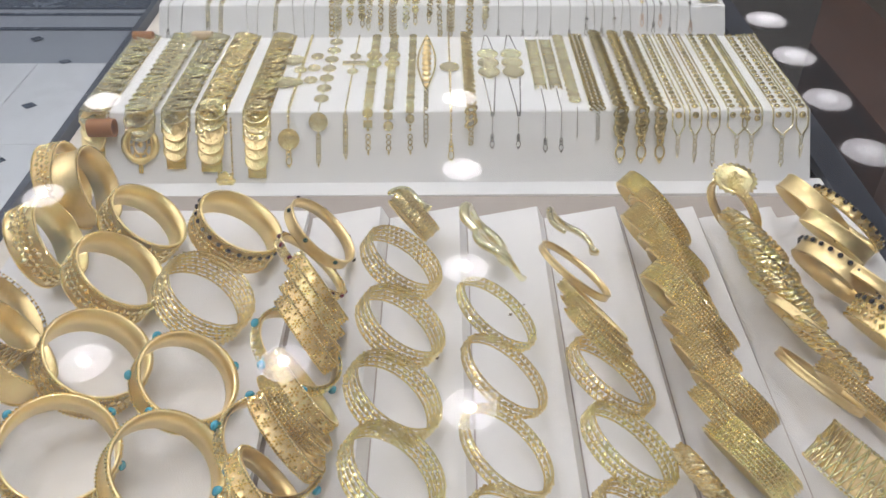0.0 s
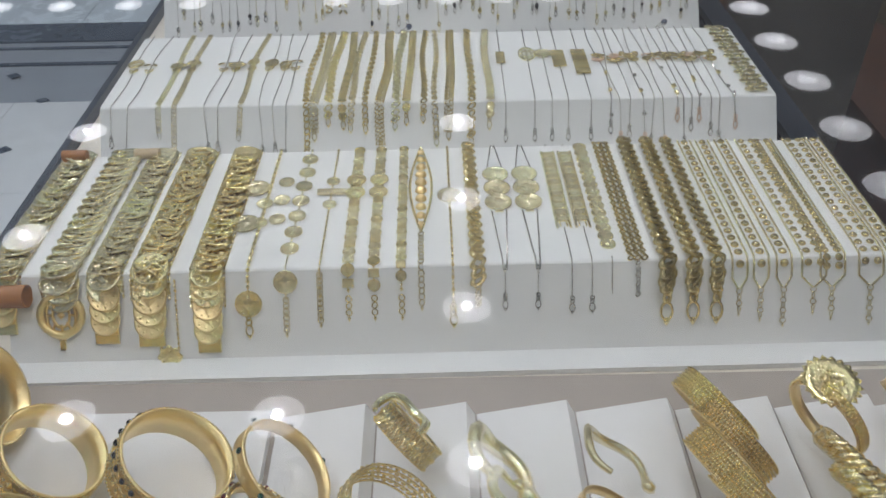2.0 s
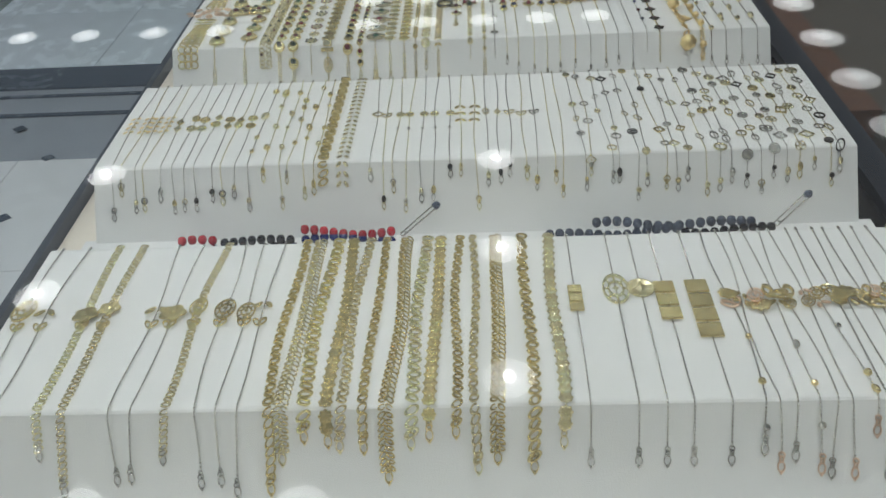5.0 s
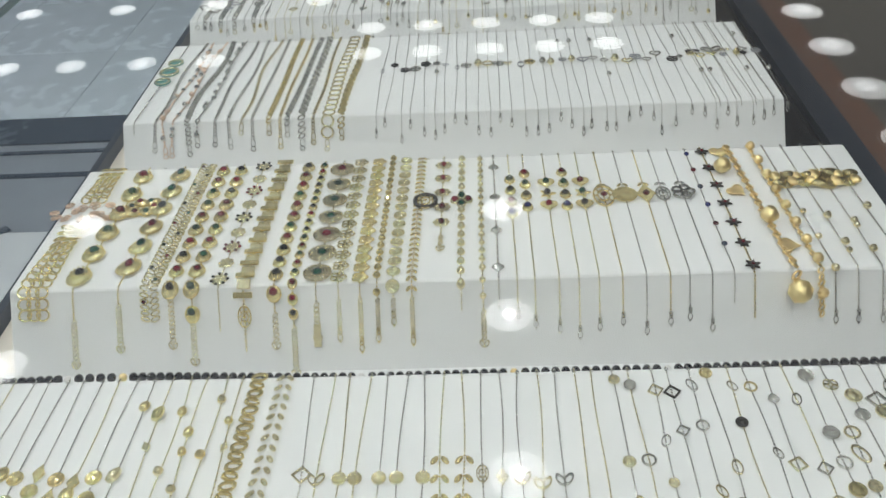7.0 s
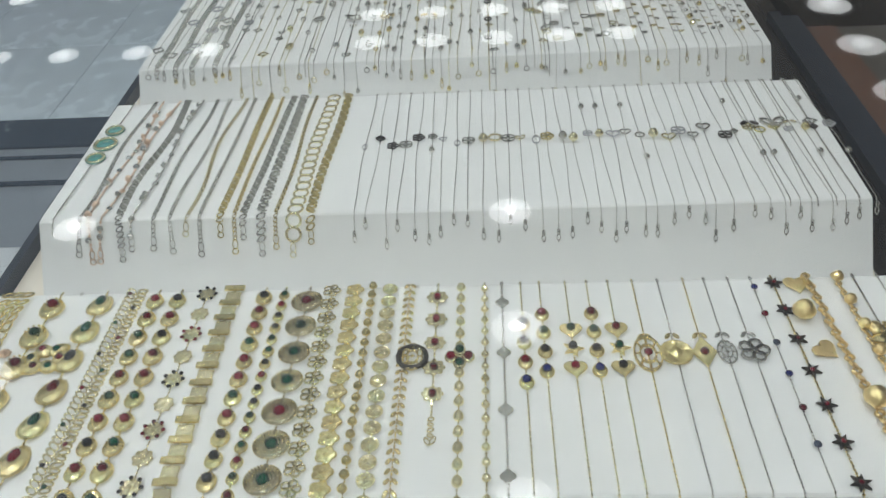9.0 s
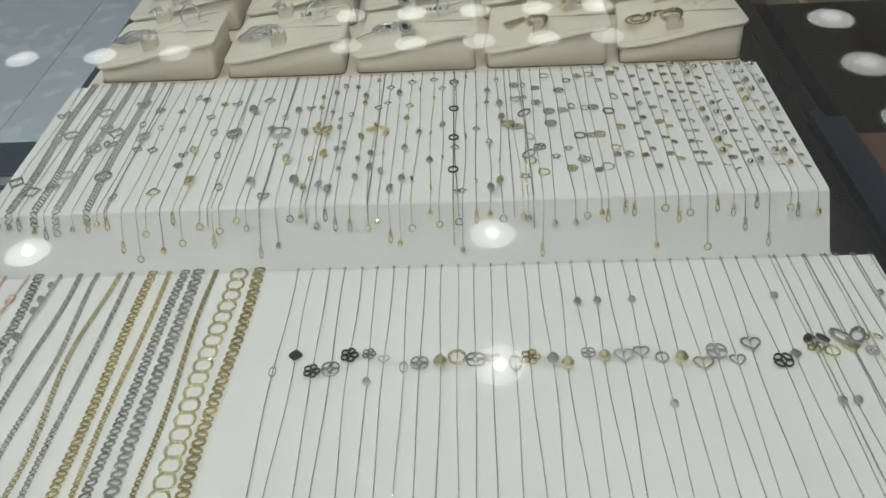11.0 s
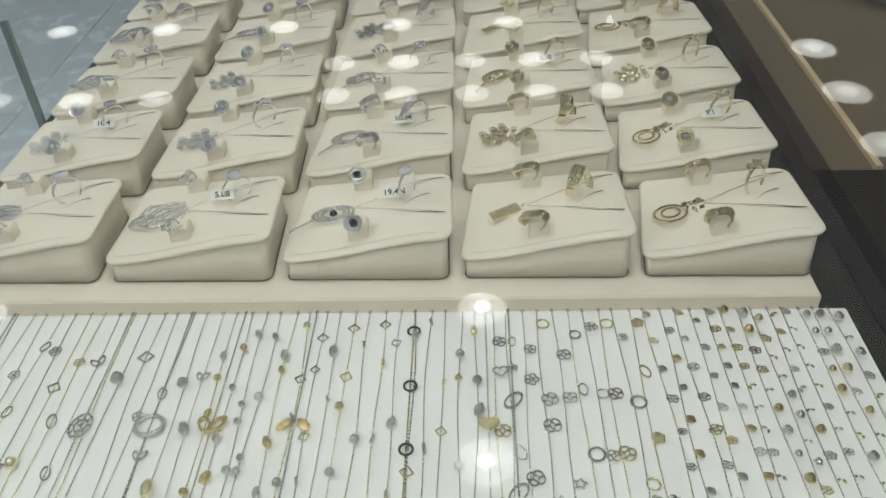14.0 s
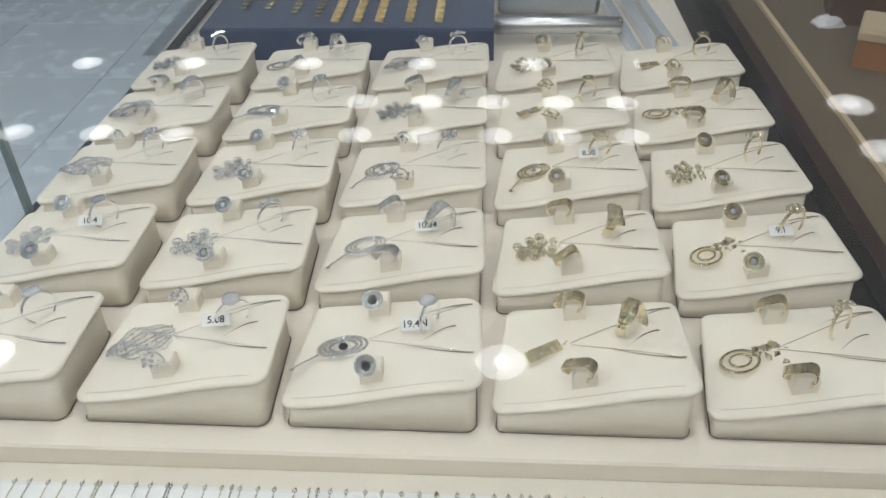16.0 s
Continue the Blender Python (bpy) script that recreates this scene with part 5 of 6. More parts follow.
# ---- fifth riser: rope chains and fine centre-charm chains ----
D = S5.depth
b = Bracelet(S5, -0.306, "bracelet of three green enamelled discs", drift=-0.03)
b.fine(0, D + 0.01, "white_gold", 0.0010)
for q in range(3):
    b.put("enamel_disc", "disc", 0.0105 if q == 1 else 0.0085, "enamel_teal", 0.050 + 0.022 * q, 0.001)
    b.put("disc_rim", "ringlet", 0.0088 if q == 1 else 0.0070, "pale_gold", 0.050 + 0.022 * q, 0.0018)
for i, u in enumerate((-0.288, -0.277, -0.265, -0.254, -0.242, -0.229, -0.215, -0.204, -0.193, -0.179, -0.168, -0.157, -0.148, -0.137, -0.122, -0.107)):
    mat = ("white_gold", "rose_gold", "rose_gold", "white_gold", "white_gold", "white_gold", "white_gold", "pale_gold", "white_gold", "antique_gold", "yellow_gold", "white_gold", "white_gold", "antique_gold", "pale_gold", "antique_gold")[i]
    v1 = D + random.uniform(0.0, 0.022)
    b = Bracelet(S5, u, f"{PLAIN[mat]} chain bracelet of close links", drift=random.uniform(-0.05, -0.02), bow=0.001 if i < 8 else 0.0004)
    if i in (1, 2, 4):
        b.fine(0, v1, mat, 0.0012, 0.003)
        stations(b, 0.01, v1, 14, ("bead", "boss"), (mat, "white_gold"), 0.0026)
    elif i == 14:
        b.coins(0, v1, 0.0054, mat, 0.0098, 0, "round_link", kind="ringlet")
    elif i in (3, 9, 11):
        b.curb(0, v1, 0.0058, mat)
    elif i in (12, 15):
        b.curb(0, v1, 0.0075, mat)
    else:
        b.curb(0, v1, 0.0040, mat, 0.003, 60)
    b.put("clasp", "oval", 0.0030, mat, v1 + 0.003)
    b.put("clasp_ring", "ringlet", 0.0022, mat, v1 + 0.008)
for i in range(36):
    u = -0.088 + 0.3775 * (i + 0.5) / 36
    b = Bracelet(S5, u, "fine white gold chain bracelet with a small centre charm", drift=random.uniform(-0.01, 0.012) + (0.02 if u > 0.2 else 0), bow=0.0004)
    v1 = D + random.uniform(0.004, 0.022)
    b.fine(0, v1, "white_gold", 0.00055)
    b.put("charm", random.choice(("ringlet", "open_heart", "open_flower", "oval", "clover", "knot", "butterfly", "bead")), random.uniform(0.0030, 0.0056), random.choice(("white_gold", "white_gold", "pale_gold", "crystal", "dark_metal", "yellow_gold" if u > 0.05 else "white_gold")), 0.083 + random.uniform(-0.006, 0.008), 0.001)
    if random.random() < 0.3:
        b.put("charm", "bead", 0.0026, "white_gold", random.choice((0.04, 0.1, 0.12)), 0.0005)
    b.hook(v1 + 0.002, "white_gold", 0.0022)
for u, kind, k, mat in ((0.224, "leaf", 0.0085, "dark_metal"), (0.243, "knot", 0.0085, "white_gold"), (0.256, "leaf", 0.0060, "pale_gold"), (0.272, "square_ring", 0.0045, "white_gold")):
    b = Bracelet(S5, u, "fine chain bracelet with a winged metal centre", drift=0.03)
    b.fine(0, D + 0.004, "white_gold", 0.0008)
    b.put("wing_charm", kind, k, mat, 0.074, 0.0014, roll=-8)

# ---- sixth riser: light chains with spaced charms ----
D = S6.depth
for i in range(64):
    u = -0.322 + 0.598 * (i + 0.5) / 64
    f = (u + 0.322) / 0.598
    if f < 0.12:
        mat = "white_gold"
    else:
        mat = random.choice(("white_gold", "white_gold", "pale_gold") if f < 0.5 else ("white_gold", "pale_gold", "white_gold"))
    b = Bracelet(S6, u, f"fine {PLAIN[mat]} chain bracelet with spaced small charms", drift=random.uniform(-0.015, 0.015), bow=0.0004)
    v1 = D + (random.uniform(0.003, 0.014) if random.random() < 0.75 else random.uniform(0.018, 0.034))
    w = 0.0006
    if f < 0.12 and i % 2:
        b.curb(0, v1, 0.0058, mat, 0.0034, 40 if i % 4 == 1 else -40, "links")
    else:
        b.fine(0, v1, mat, w, 0.0026)
    if f < 0.12:
        stations(b, 0.02, D - 0.02, 2, ("oval", "ringlet", "knot", "square_ring"), ("white_gold", "crystal"), 0.0052)
    elif f < 0.38:
        stations(b, 0.03, D - 0.01, random.choice((1, 2, 3)), ("open_flower", "square_ring", "oval", "bead", "barrel", "knot"), ("pale_gold", "white_gold", "white_gold"), 0.0036)
    elif f < 0.46:
        stations(b, 0.02, D - 0.01, 5, ("bead", "barrel"), ("antique_gold", "white_gold", "white_gold"), 0.0024)
    elif f < 0.64:
        stations(b, 0.01, D - 0.01, random.choice((3, 4, 5)), ("barrel", "bead", "bar", "square_ring"), ("white_gold", "pale_gold", "white_gold"), 0.0027)
    elif f < 0.80:
        stations(b, 0.01, D - 0.02, 4, ("open_star", "butterfly", "open_heart", "oval", "open_flower", "ringlet", "flower"), ("white_gold", "bright_silver", "pale_gold", "white_gold"), 0.0038, 0.0030)
    else:
        n = 11 if f > 0.86 else 7
        shift = random.random()
        for q in range(n):
            b.put("charm", random.choice(("open_flower", "butterfly", "clover") if f < 0.88 else ("leaf", "bead", "open_flower")), random.uniform(0.0024, 0.0033), random.choice(("white_gold", "white_gold", "antique_gold", "pale_gold", "bright_silver")), 0.004 + (D - 0.010) * (q + shift) / (n + 1), 0.0008, 0.0022, random.uniform(-60, 60), -10)
    b.put("clasp_tag", random.choice(("drop", "tube_hook", "tube_hook", "ringlet")), 0.0024, random.choice((mat, "pale_gold", "yellow_gold" if f > 0.1 else "white_gold")), v1 + 0.003, 0.0008)
for u, kind, k, mat in ((-0.043, "leaf", 0.0105, "rich_gold"), (-0.122, "ringlet", 0.0075, "white_gold"), (-0.160, "filigree", 0.0075, "white_gold"), (-0.088, "knot", 0.0070, "yellow_gold"), (0.062, "heart", 0.0060, "pale_gold"), (-0.236, "filigree", 0.0065, "crystal")):
    b = Bracelet(S6, u, "fine chain bracelet with a larger polished charm")
    b.fine(0, D + 0.012, "white_gold", 0.0008)
    b.put("charm", kind, k, mat, 0.092, 0.0016, 0, 0, -8)
b = Bracelet(S6, 0.0185, "fine chain bracelet with four dark open rings")
b.fine(0, D + 0.03, "antique_gold", 0.0008)
for q in range(4):
    b.put("open_ring", "ringlet", 0.0036, "dark_metal", 0.020 + 0.044 * q, 0.001)
for u in (0.0760,):
    b = Bracelet(S6, u, "fine chain bracelet with silver feather charms")
    b.fine(0, D + 0.02, "white_gold", 0.0009)
    for v in (0.075, 0.135):
        b.put("feather", "oval", 0.0055, "white_gold", v, 0.001, 0, -40)

# ---- ring and pendant pads ----
PAD_Z = 1.012
board = thing("pad_tray", "cream leather tray board carrying rows of jewellery pads", "tray", m=pose(0, 0, 0))
part("board", Shape().slab([(-0.352, 2.110), (0.296, 2.110), (0.296, 2.690), (-0.352, 2.690)], BOARD_Z - 0.0075, PAD_Z, None, 0.002), "cream_board", board)
part("front_lip", Shape().slab([(-0.354, 2.084), (0.298, 2.084), (0.298, 2.1095), (-0.354, 2.1095)], BOARD_Z - 0.0075, PAD_Z - 0.0155, None, 0.0012), "cream_leather", board, "stitched lower lip")

PW, PD = 0.124, 0.088


def pad_height(x, y=0.06):
    """The wavy top of a pad: low at one front corner, high on the other side."""
    f = min(1, max(0, x / PW))
    f = f * f * (3 - 2 * f)
    near = min(1, max(0, 1 - y / PD))
    return 0.0245 + 0.0100 * f + 0.0035 * f * near - 0.0070 * (1 - f) * near ** 1.3


def pad_outline(grow=0.0, n=6, ahead=0.0):
    """A rounded parallelogram whose back edge is shifted sideways; ahead moves the front edge forwards."""
    pts = []
    for cx, cy, a0 in ((PW - 0.011, 0.010, -90), (PW - 0.013, PD - 0.012, 0), (0.017, PD - 0.010, 90), (0.008, 0.008, 180)):
        r = 0.010 if cx > 0.05 else 0.007
        for i in range(n + 1):
            a = radians(a0 + 90 * i / n)
            pts.append((cx + (r + grow) * math.cos(a), cy + (r + grow) * math.sin(a) - (ahead if cy < 0.04 else 0)))
    out = []
    for i, p in enumerate(pts):
        q = pts[(i + 1) % len(pts)]
        k = 8 if math.hypot(q[0] - p[0], q[1] - p[1]) > 0.03 else 1
        out += [(p[0] + (q[0] - p[0]) * j / k, p[1] + (q[1] - p[1]) * j / k) for j in range(k)]
    return out


def pad_body():
    s = Shape()
    o = pad_outline(-0.003)
    n = len(o)
    v = [(x, y, 0.0015 * math.sin(math.pi * min(1, max(0, x / PW))) ** 2) for x, y in pad_outline(-0.003, 6, 0.0045)] + [(x, y, pad_height(x, y) - 0.003) for x, y in o]
    s.add(v, [(i, (i + 1) % n, n + (i + 1) % n, n + i) for i in range(n)] + [tuple(range(n, 2 * n)), tuple(reversed(range(n)))], None, True)
    return s


def pad_flap():
    s = Shape()
    o = pad_outline(0.0005)
    n = len(o)
    cx, cy = PW / 2, PD / 2
    v = []
    for k, (grow, dz) in enumerate(((0, -0.0032), (0.0006, -0.0018), (0.0, -0.0006), (-0.002, 0.0))):
        for x, y in o:
            d = math.hypot(x - cx, y - cy)
            v.append((x + (x - cx) / d * grow, y + (y - cy) / d * grow, pad_height(x, y) + dz))
    f = [(k * n + i, k * n + (i + 1) % n, (k + 1) * n + (i + 1) % n, (k + 1) * n + i) for k in range(3) for i in range(n)]
    m, base = 12, 3 * n
    for q in (0.75, 0.5, 0.25):
        for x, y in o:
            X = cx + (x - cx) * q
            v.append((X, cy + (y - cy) * q, pad_height(X, cy + (y - cy) * q) + 0.0004))
    for k in range(3, 6):
        f += [(k * n + i, k * n + (i + 1) % n, (k + 1) * n + (i + 1) % n, (k + 1) * n + i) for i in range(n)]
    f.append(tuple(6 * n + i for i in range(n)))
    f.append(tuple(reversed(range(n))))
    s.add(v, f)
    return s


def pad_stitches():
    s = Shape()
    for i in range(40):
        x = 0.008 + 0.104 * i / 39
        s.box(-0.0007, 0.0007, -0.00022, 0.00022, 0, 0.0004, pose(x, 0.0055, pad_height(x, 0.0055) + 0.0003))
    return s


def pad_contact_shade():
    """A thin dark line round the foot of a pad, painting its contact shade."""
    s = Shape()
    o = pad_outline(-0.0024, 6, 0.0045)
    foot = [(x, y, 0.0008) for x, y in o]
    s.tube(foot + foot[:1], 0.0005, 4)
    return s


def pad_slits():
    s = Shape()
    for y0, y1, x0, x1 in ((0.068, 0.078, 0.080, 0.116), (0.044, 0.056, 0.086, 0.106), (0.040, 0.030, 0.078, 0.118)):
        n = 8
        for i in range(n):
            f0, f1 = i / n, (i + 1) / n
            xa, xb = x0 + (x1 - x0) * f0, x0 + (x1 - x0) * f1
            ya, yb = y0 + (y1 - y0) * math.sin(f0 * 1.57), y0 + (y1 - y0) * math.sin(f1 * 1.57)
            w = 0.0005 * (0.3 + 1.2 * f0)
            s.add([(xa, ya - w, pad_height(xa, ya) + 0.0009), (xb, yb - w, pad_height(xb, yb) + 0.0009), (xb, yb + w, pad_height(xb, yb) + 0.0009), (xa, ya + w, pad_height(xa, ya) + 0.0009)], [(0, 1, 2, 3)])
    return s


def pad_stub():
    return Shape().slab([(-0.0070, -0.006), (0.0070, -0.006), (0.0070, 0.006), (-0.0070, 0.006)], -0.002, 0.0125, None, 0.0016)


PAD = {"body": pad_body().mesh("body", "cream_leather"), "flap": pad_flap().mesh("flap", "cream_leather"), "stitching": pad_stitches().mesh("stitching", "stitch_thread"), "welt": pad_contact_shade().mesh("welt", "dust_shade"),
       "slits": pad_slits().mesh("slits", "dust_shade"), "stub": pad_stub().mesh("stub", "cream_leather")}


def at_pad(x, y, lift=0.0):
    return pose(x, y, pad_height(x, y) + lift)


def ring_shape():
    s = Shape()
    s.ring(0.0088, 0.0010, 24, 5, pose(0, 0, 0.0095, 90))
    return s


def ring_head(kind, k):
    s = Shape()
    if kind == 0:
        s.lathe([(k * 0.5, 0), (k, 0.0016), (k * 0.8, 0.0030), (k * 0.3, 0.0034)], 12)
    elif kind == 1:
        for i in range(9):
            a = 2 * math.pi * i / 9
            s.bead(pose(k * math.cos(a), k * 0.8 * math.sin(a), 0.0015), 0.0016, 0.0016, 0.0014)
        s.bead(pose(0, 0, 0.002), k * 0.6, k * 0.6, 0.0022)
    elif kind == 2:
        for i in range(7):
            s.bead(pose((i - 3) * 0.0020, 0.0016 * math.sin(i * 2.0), 0.001 + 0.0014 * math.cos((i - 3) * 0.5)), 0.0016, 0.0030, 0.0016)
    else:
        s.slab([(-k, -k * 0.7), (k, -k * 0.7), (k, k * 0.7), (-k, k * 0.7)], 0, 0.0022, None, 0.0008)
    return s


def pendant_shape(kind, k):
    s = Shape()
    if kind == 0:
        for i in range(9):
            q = (i - 4) / 4
            s.tube([(-k * 1.7 + k * 3.2 * j / 12, q * k * 0.95 * math.sin(math.pi * j / 12) ** 0.8 + 0.12 * k * math.sin(j * 1.3 + i), 0.0022 * math.sin(math.pi * j / 12) + 0.0006 + 0.0006 * (i % 2)) for j in range(13)], 0.0008, 4)
            for j in range(7):
                s.bead(pose(-k * 1.3 + k * 0.42 * j, q * k * 0.75 * math.sin(math.pi * (j + 1) / 9) + 0.0006 * math.sin(j * 5 + i), 0.0026, 20 * i, 15 * j, 40 * j), 0.0017, 0.0010, 0.0010)
        for j in range(6):
            s.bead(pose(k * (1.5 + 0.13 * j), k * 0.12 * math.sin(j * 2.2), 0.0016, 0, 0, 50 * j), 0.0014, 0.0010, 0.0010)
    elif kind == 1:
        for i in range(14):
            a = i * 2.4
            r = k * 0.32 * math.sqrt(i)
            s.bead(pose(r * math.cos(a) * 1.1, r * math.sin(a) * 0.8, 0.0012), k * 0.28, k * 0.28, 0.0016)
            s.ring(k * 0.26, 0.0005, 8, 4, pose(r * math.cos(a) * 1.1, r * math.sin(a) * 0.8, 0.0012, 20, 10, 0))
    elif kind == 2:
        s.ring(k * 0.8, 0.0015, 18, 5, pose(0, 0, 0.001), 1.3, 0.75)
        s.ring(k * 0.62, 0.0009, 18, 4, pose(0, 0, 0.0016), 1.3, 0.75)
        s.ring(k * 0.45, 0.0010, 14, 5, pose(0, 0, 0.0015), 1.3, 0.75)
        s.tube([(-k * 2.2, -k * 0.7, 0.0008), (-k * 1.1, -k * 0.2, 0.0008)], 0.0010, 5)
        s.bead(pose(-k * 2.3, -k * 0.8, 0.001), 0.0022, 0.0022, 0.0014)
    elif kind == 3:
        s.slab([(-k * 0.95, -k * 0.35), (k * 0.75, -k * 0.28), (k * 0.85, k * 0.40), (-k * 0.85, k * 0.33)], 0.0004, 0.0018, None, 0.0005)
        for i in range(12):
            for j in range(5):
                s.bead(pose(-k * 0.80 + k * 1.5 * (i + 0.5 * (j % 2)) / 12, -k * 0.25 + k * 0.13 * j, 0.0019, 0, 0, 31 * i + 17 * j), k * 0.075, k * 0.06, 0.0009)
        for i in range(4):
            s.bead(pose(k * (0.95 + 0.14 * i), k * 0.12 * math.sin(i * 2.5), 0.0014, 0, 0, 50 * i), k * 0.13, k * 0.09, 0.0012)
    else:
        s.ring(k * 0.8, 0.0014, 24, 5, pose(-k * 0.7, 0, 0.001), 1.1, 0.75)
        s.ring(k * 0.45, 0.0011, 16, 4, pose(-k * 0.7, 0, 0.0018), 1.1, 0.75)
        for i in range(9):
            s.bead(pose(k * (0.2 + 0.16 * i), k * 0.35 * math.sin(i * 2.2), 0.0018, 0, 0, 40 * i), k * 0.30, k * 0.17, 0.0018)
        s.bead(pose(k * 1.3, 0, 0.0015), k * 0.5, k * 0.35, 0.0016)
        s.bead(pose(k * 1.0, -k * 0.9, 0.0015), k * 0.3, k * 0.3, 0.0016)
    return s


SET_MESH = {}
for mat in ("bright_silver", "champagne_gold"):
    SET_MESH["shank", mat] = ring_shape().mesh("shank", mat)
    for k in range(4):
        SET_MESH["head", mat, k] = ring_head(k, 0.0050).mesh("head", "crystal" if mat == "bright_silver" and k != 3 else mat)
    for k in range(5):
        SET_MESH["pendant", mat, k] = pendant_shape(k, 0.0150).mesh("pendant", mat)
cord = {}
for mat in ("bright_silver", "champagne_gold"):
    s = Shape()
    for p, q in (((0.050, 0.050), (0.114, 0.078)), ((0.050, 0.049), (0.114, 0.030))):
        n = 40
        for i in range(n):
            f = (i + 0.5) / n
            x, y = p[0] + (q[0] - p[0]) * f, p[1] + (q[1] - p[1]) * f
            s.bead(pose(x, y, pad_height(x, y) + 0.0012, 0, 0, math.degrees(math.atan2(q[1] - p[1], q[0] - p[0]))), 0.0011, 0.00045, 0.00045)
    cord[mat] = s.mesh("chain", mat)


def earring_shape(kind):
    s = Shape()
    if kind == 0:
        s.ring(0.0062, 0.0011, 18, 5, pose(0, -0.003, 0.0065, 38)).ring(0.0040, 0.0009, 14, 5, pose(0, -0.0032, 0.0072, 38))
        s.lathe([(0.0060, 0), (0.0058, 0.0006)], 16, pose(0, -0.003, 0.0058, 38))
        s.tube([(0, 0, 0.006), (0, 0.004, 0.002)], 0.0009, 5)
    elif kind == 1:
        n, w = 14, 0.0044
        v = []
        for i in range(n + 1):
            a = radians(-30 + 250 * i / n)
            r = 0.0068 + 0.0012 * math.sin(i * 0.7)
            for q, k in ((-w, 0), (w, 0), (w, 0.0011), (-w, 0.0011)):
                v.append(((r + k) * math.cos(a), q + 0.003 * math.sin(i * 0.5), 0.005 + (r + k) * math.sin(a)))
        f = [(4 * i + j, 4 * i + (j + 1) % 4, 4 * i + 4 + (j + 1) % 4, 4 * i + 4 + j) for i in range(n) for j in range(4)]
        s.add(v, f + [(3, 2, 1, 0), (4 * n, 4 * n + 1, 4 * n + 2, 4 * n + 3)])
        for i in range(2 * n):
            a = radians(-30 + 250 * (i + 0.5) / (2 * n))
            for q in (-0.0031, -0.0010, 0.0011, 0.0032):
                r = 0.0081 + 0.0012 * math.sin(i * 0.35)
                s.bead(pose(r * math.cos(a), q + 0.003 * math.sin(i * 0.25), 0.005 + r * math.sin(a), 23 * i, 41 * i, 0), 0.0009, 0.0009, 0.0009)
    else:
        for i in range(11):
            a, r = i * 2.4, 0.0021 * math.sqrt(i)
            s.bead(pose(r * math.cos(a) * 1.25, -0.003 + r * math.sin(a) * 0.9, 0.0055 + 0.0012 * math.cos(i)), 0.0019, 0.0019, 0.0017)
        s.ring(0.0060, 0.0009, 14, 4, pose(0, 0, 0.004, 80))
    return s


EARRING = {(mat, k): earring_shape(k).mesh("hoop", mat) for mat in ("bright_silver", "champagne_gold") for k in range(3)}


def broad_ring():
    """A wide twisted band standing in its slit."""
    s = Shape()
    n = 22
    v = []
    for i in range(n):
        a = 2 * math.pi * i / n
        w = 0.0026 + 0.0022 * max(0, math.sin(a))
        for q, k in ((-w, 0), (w, 0), (w, 0.0012), (-w, 0.0012)):
            v.append(((0.0086 + k) * math.cos(a), q + 0.0022 * math.sin(a * 2), 0.0095 + (0.0086 + k) * math.sin(a)))
    s.add(v, [(4 * i + j, 4 * i + (j + 1) % 4, 4 * ((i + 1) % n) + (j + 1) % 4, 4 * ((i + 1) % n) + j) for i in range(n) for j in range(4)])
    for i in range(26):
        a = math.pi * (0.02 + 0.96 * i / 25)
        for q in (-0.5, 0.0, 0.5):
            s.bead(pose(0.0099 * math.cos(a), q * (0.0026 + 0.0022 * math.sin(a)) * 1.2 + 0.0022 * math.sin(2 * a), 0.0095 + 0.0099 * math.sin(a), 23 * i, 41 * i, 0), 0.0010, 0.0010, 0.0010)
    return s


BROAD = {mat: broad_ring().mesh("shank", mat) for mat in ("bright_silver", "champagne_gold")}

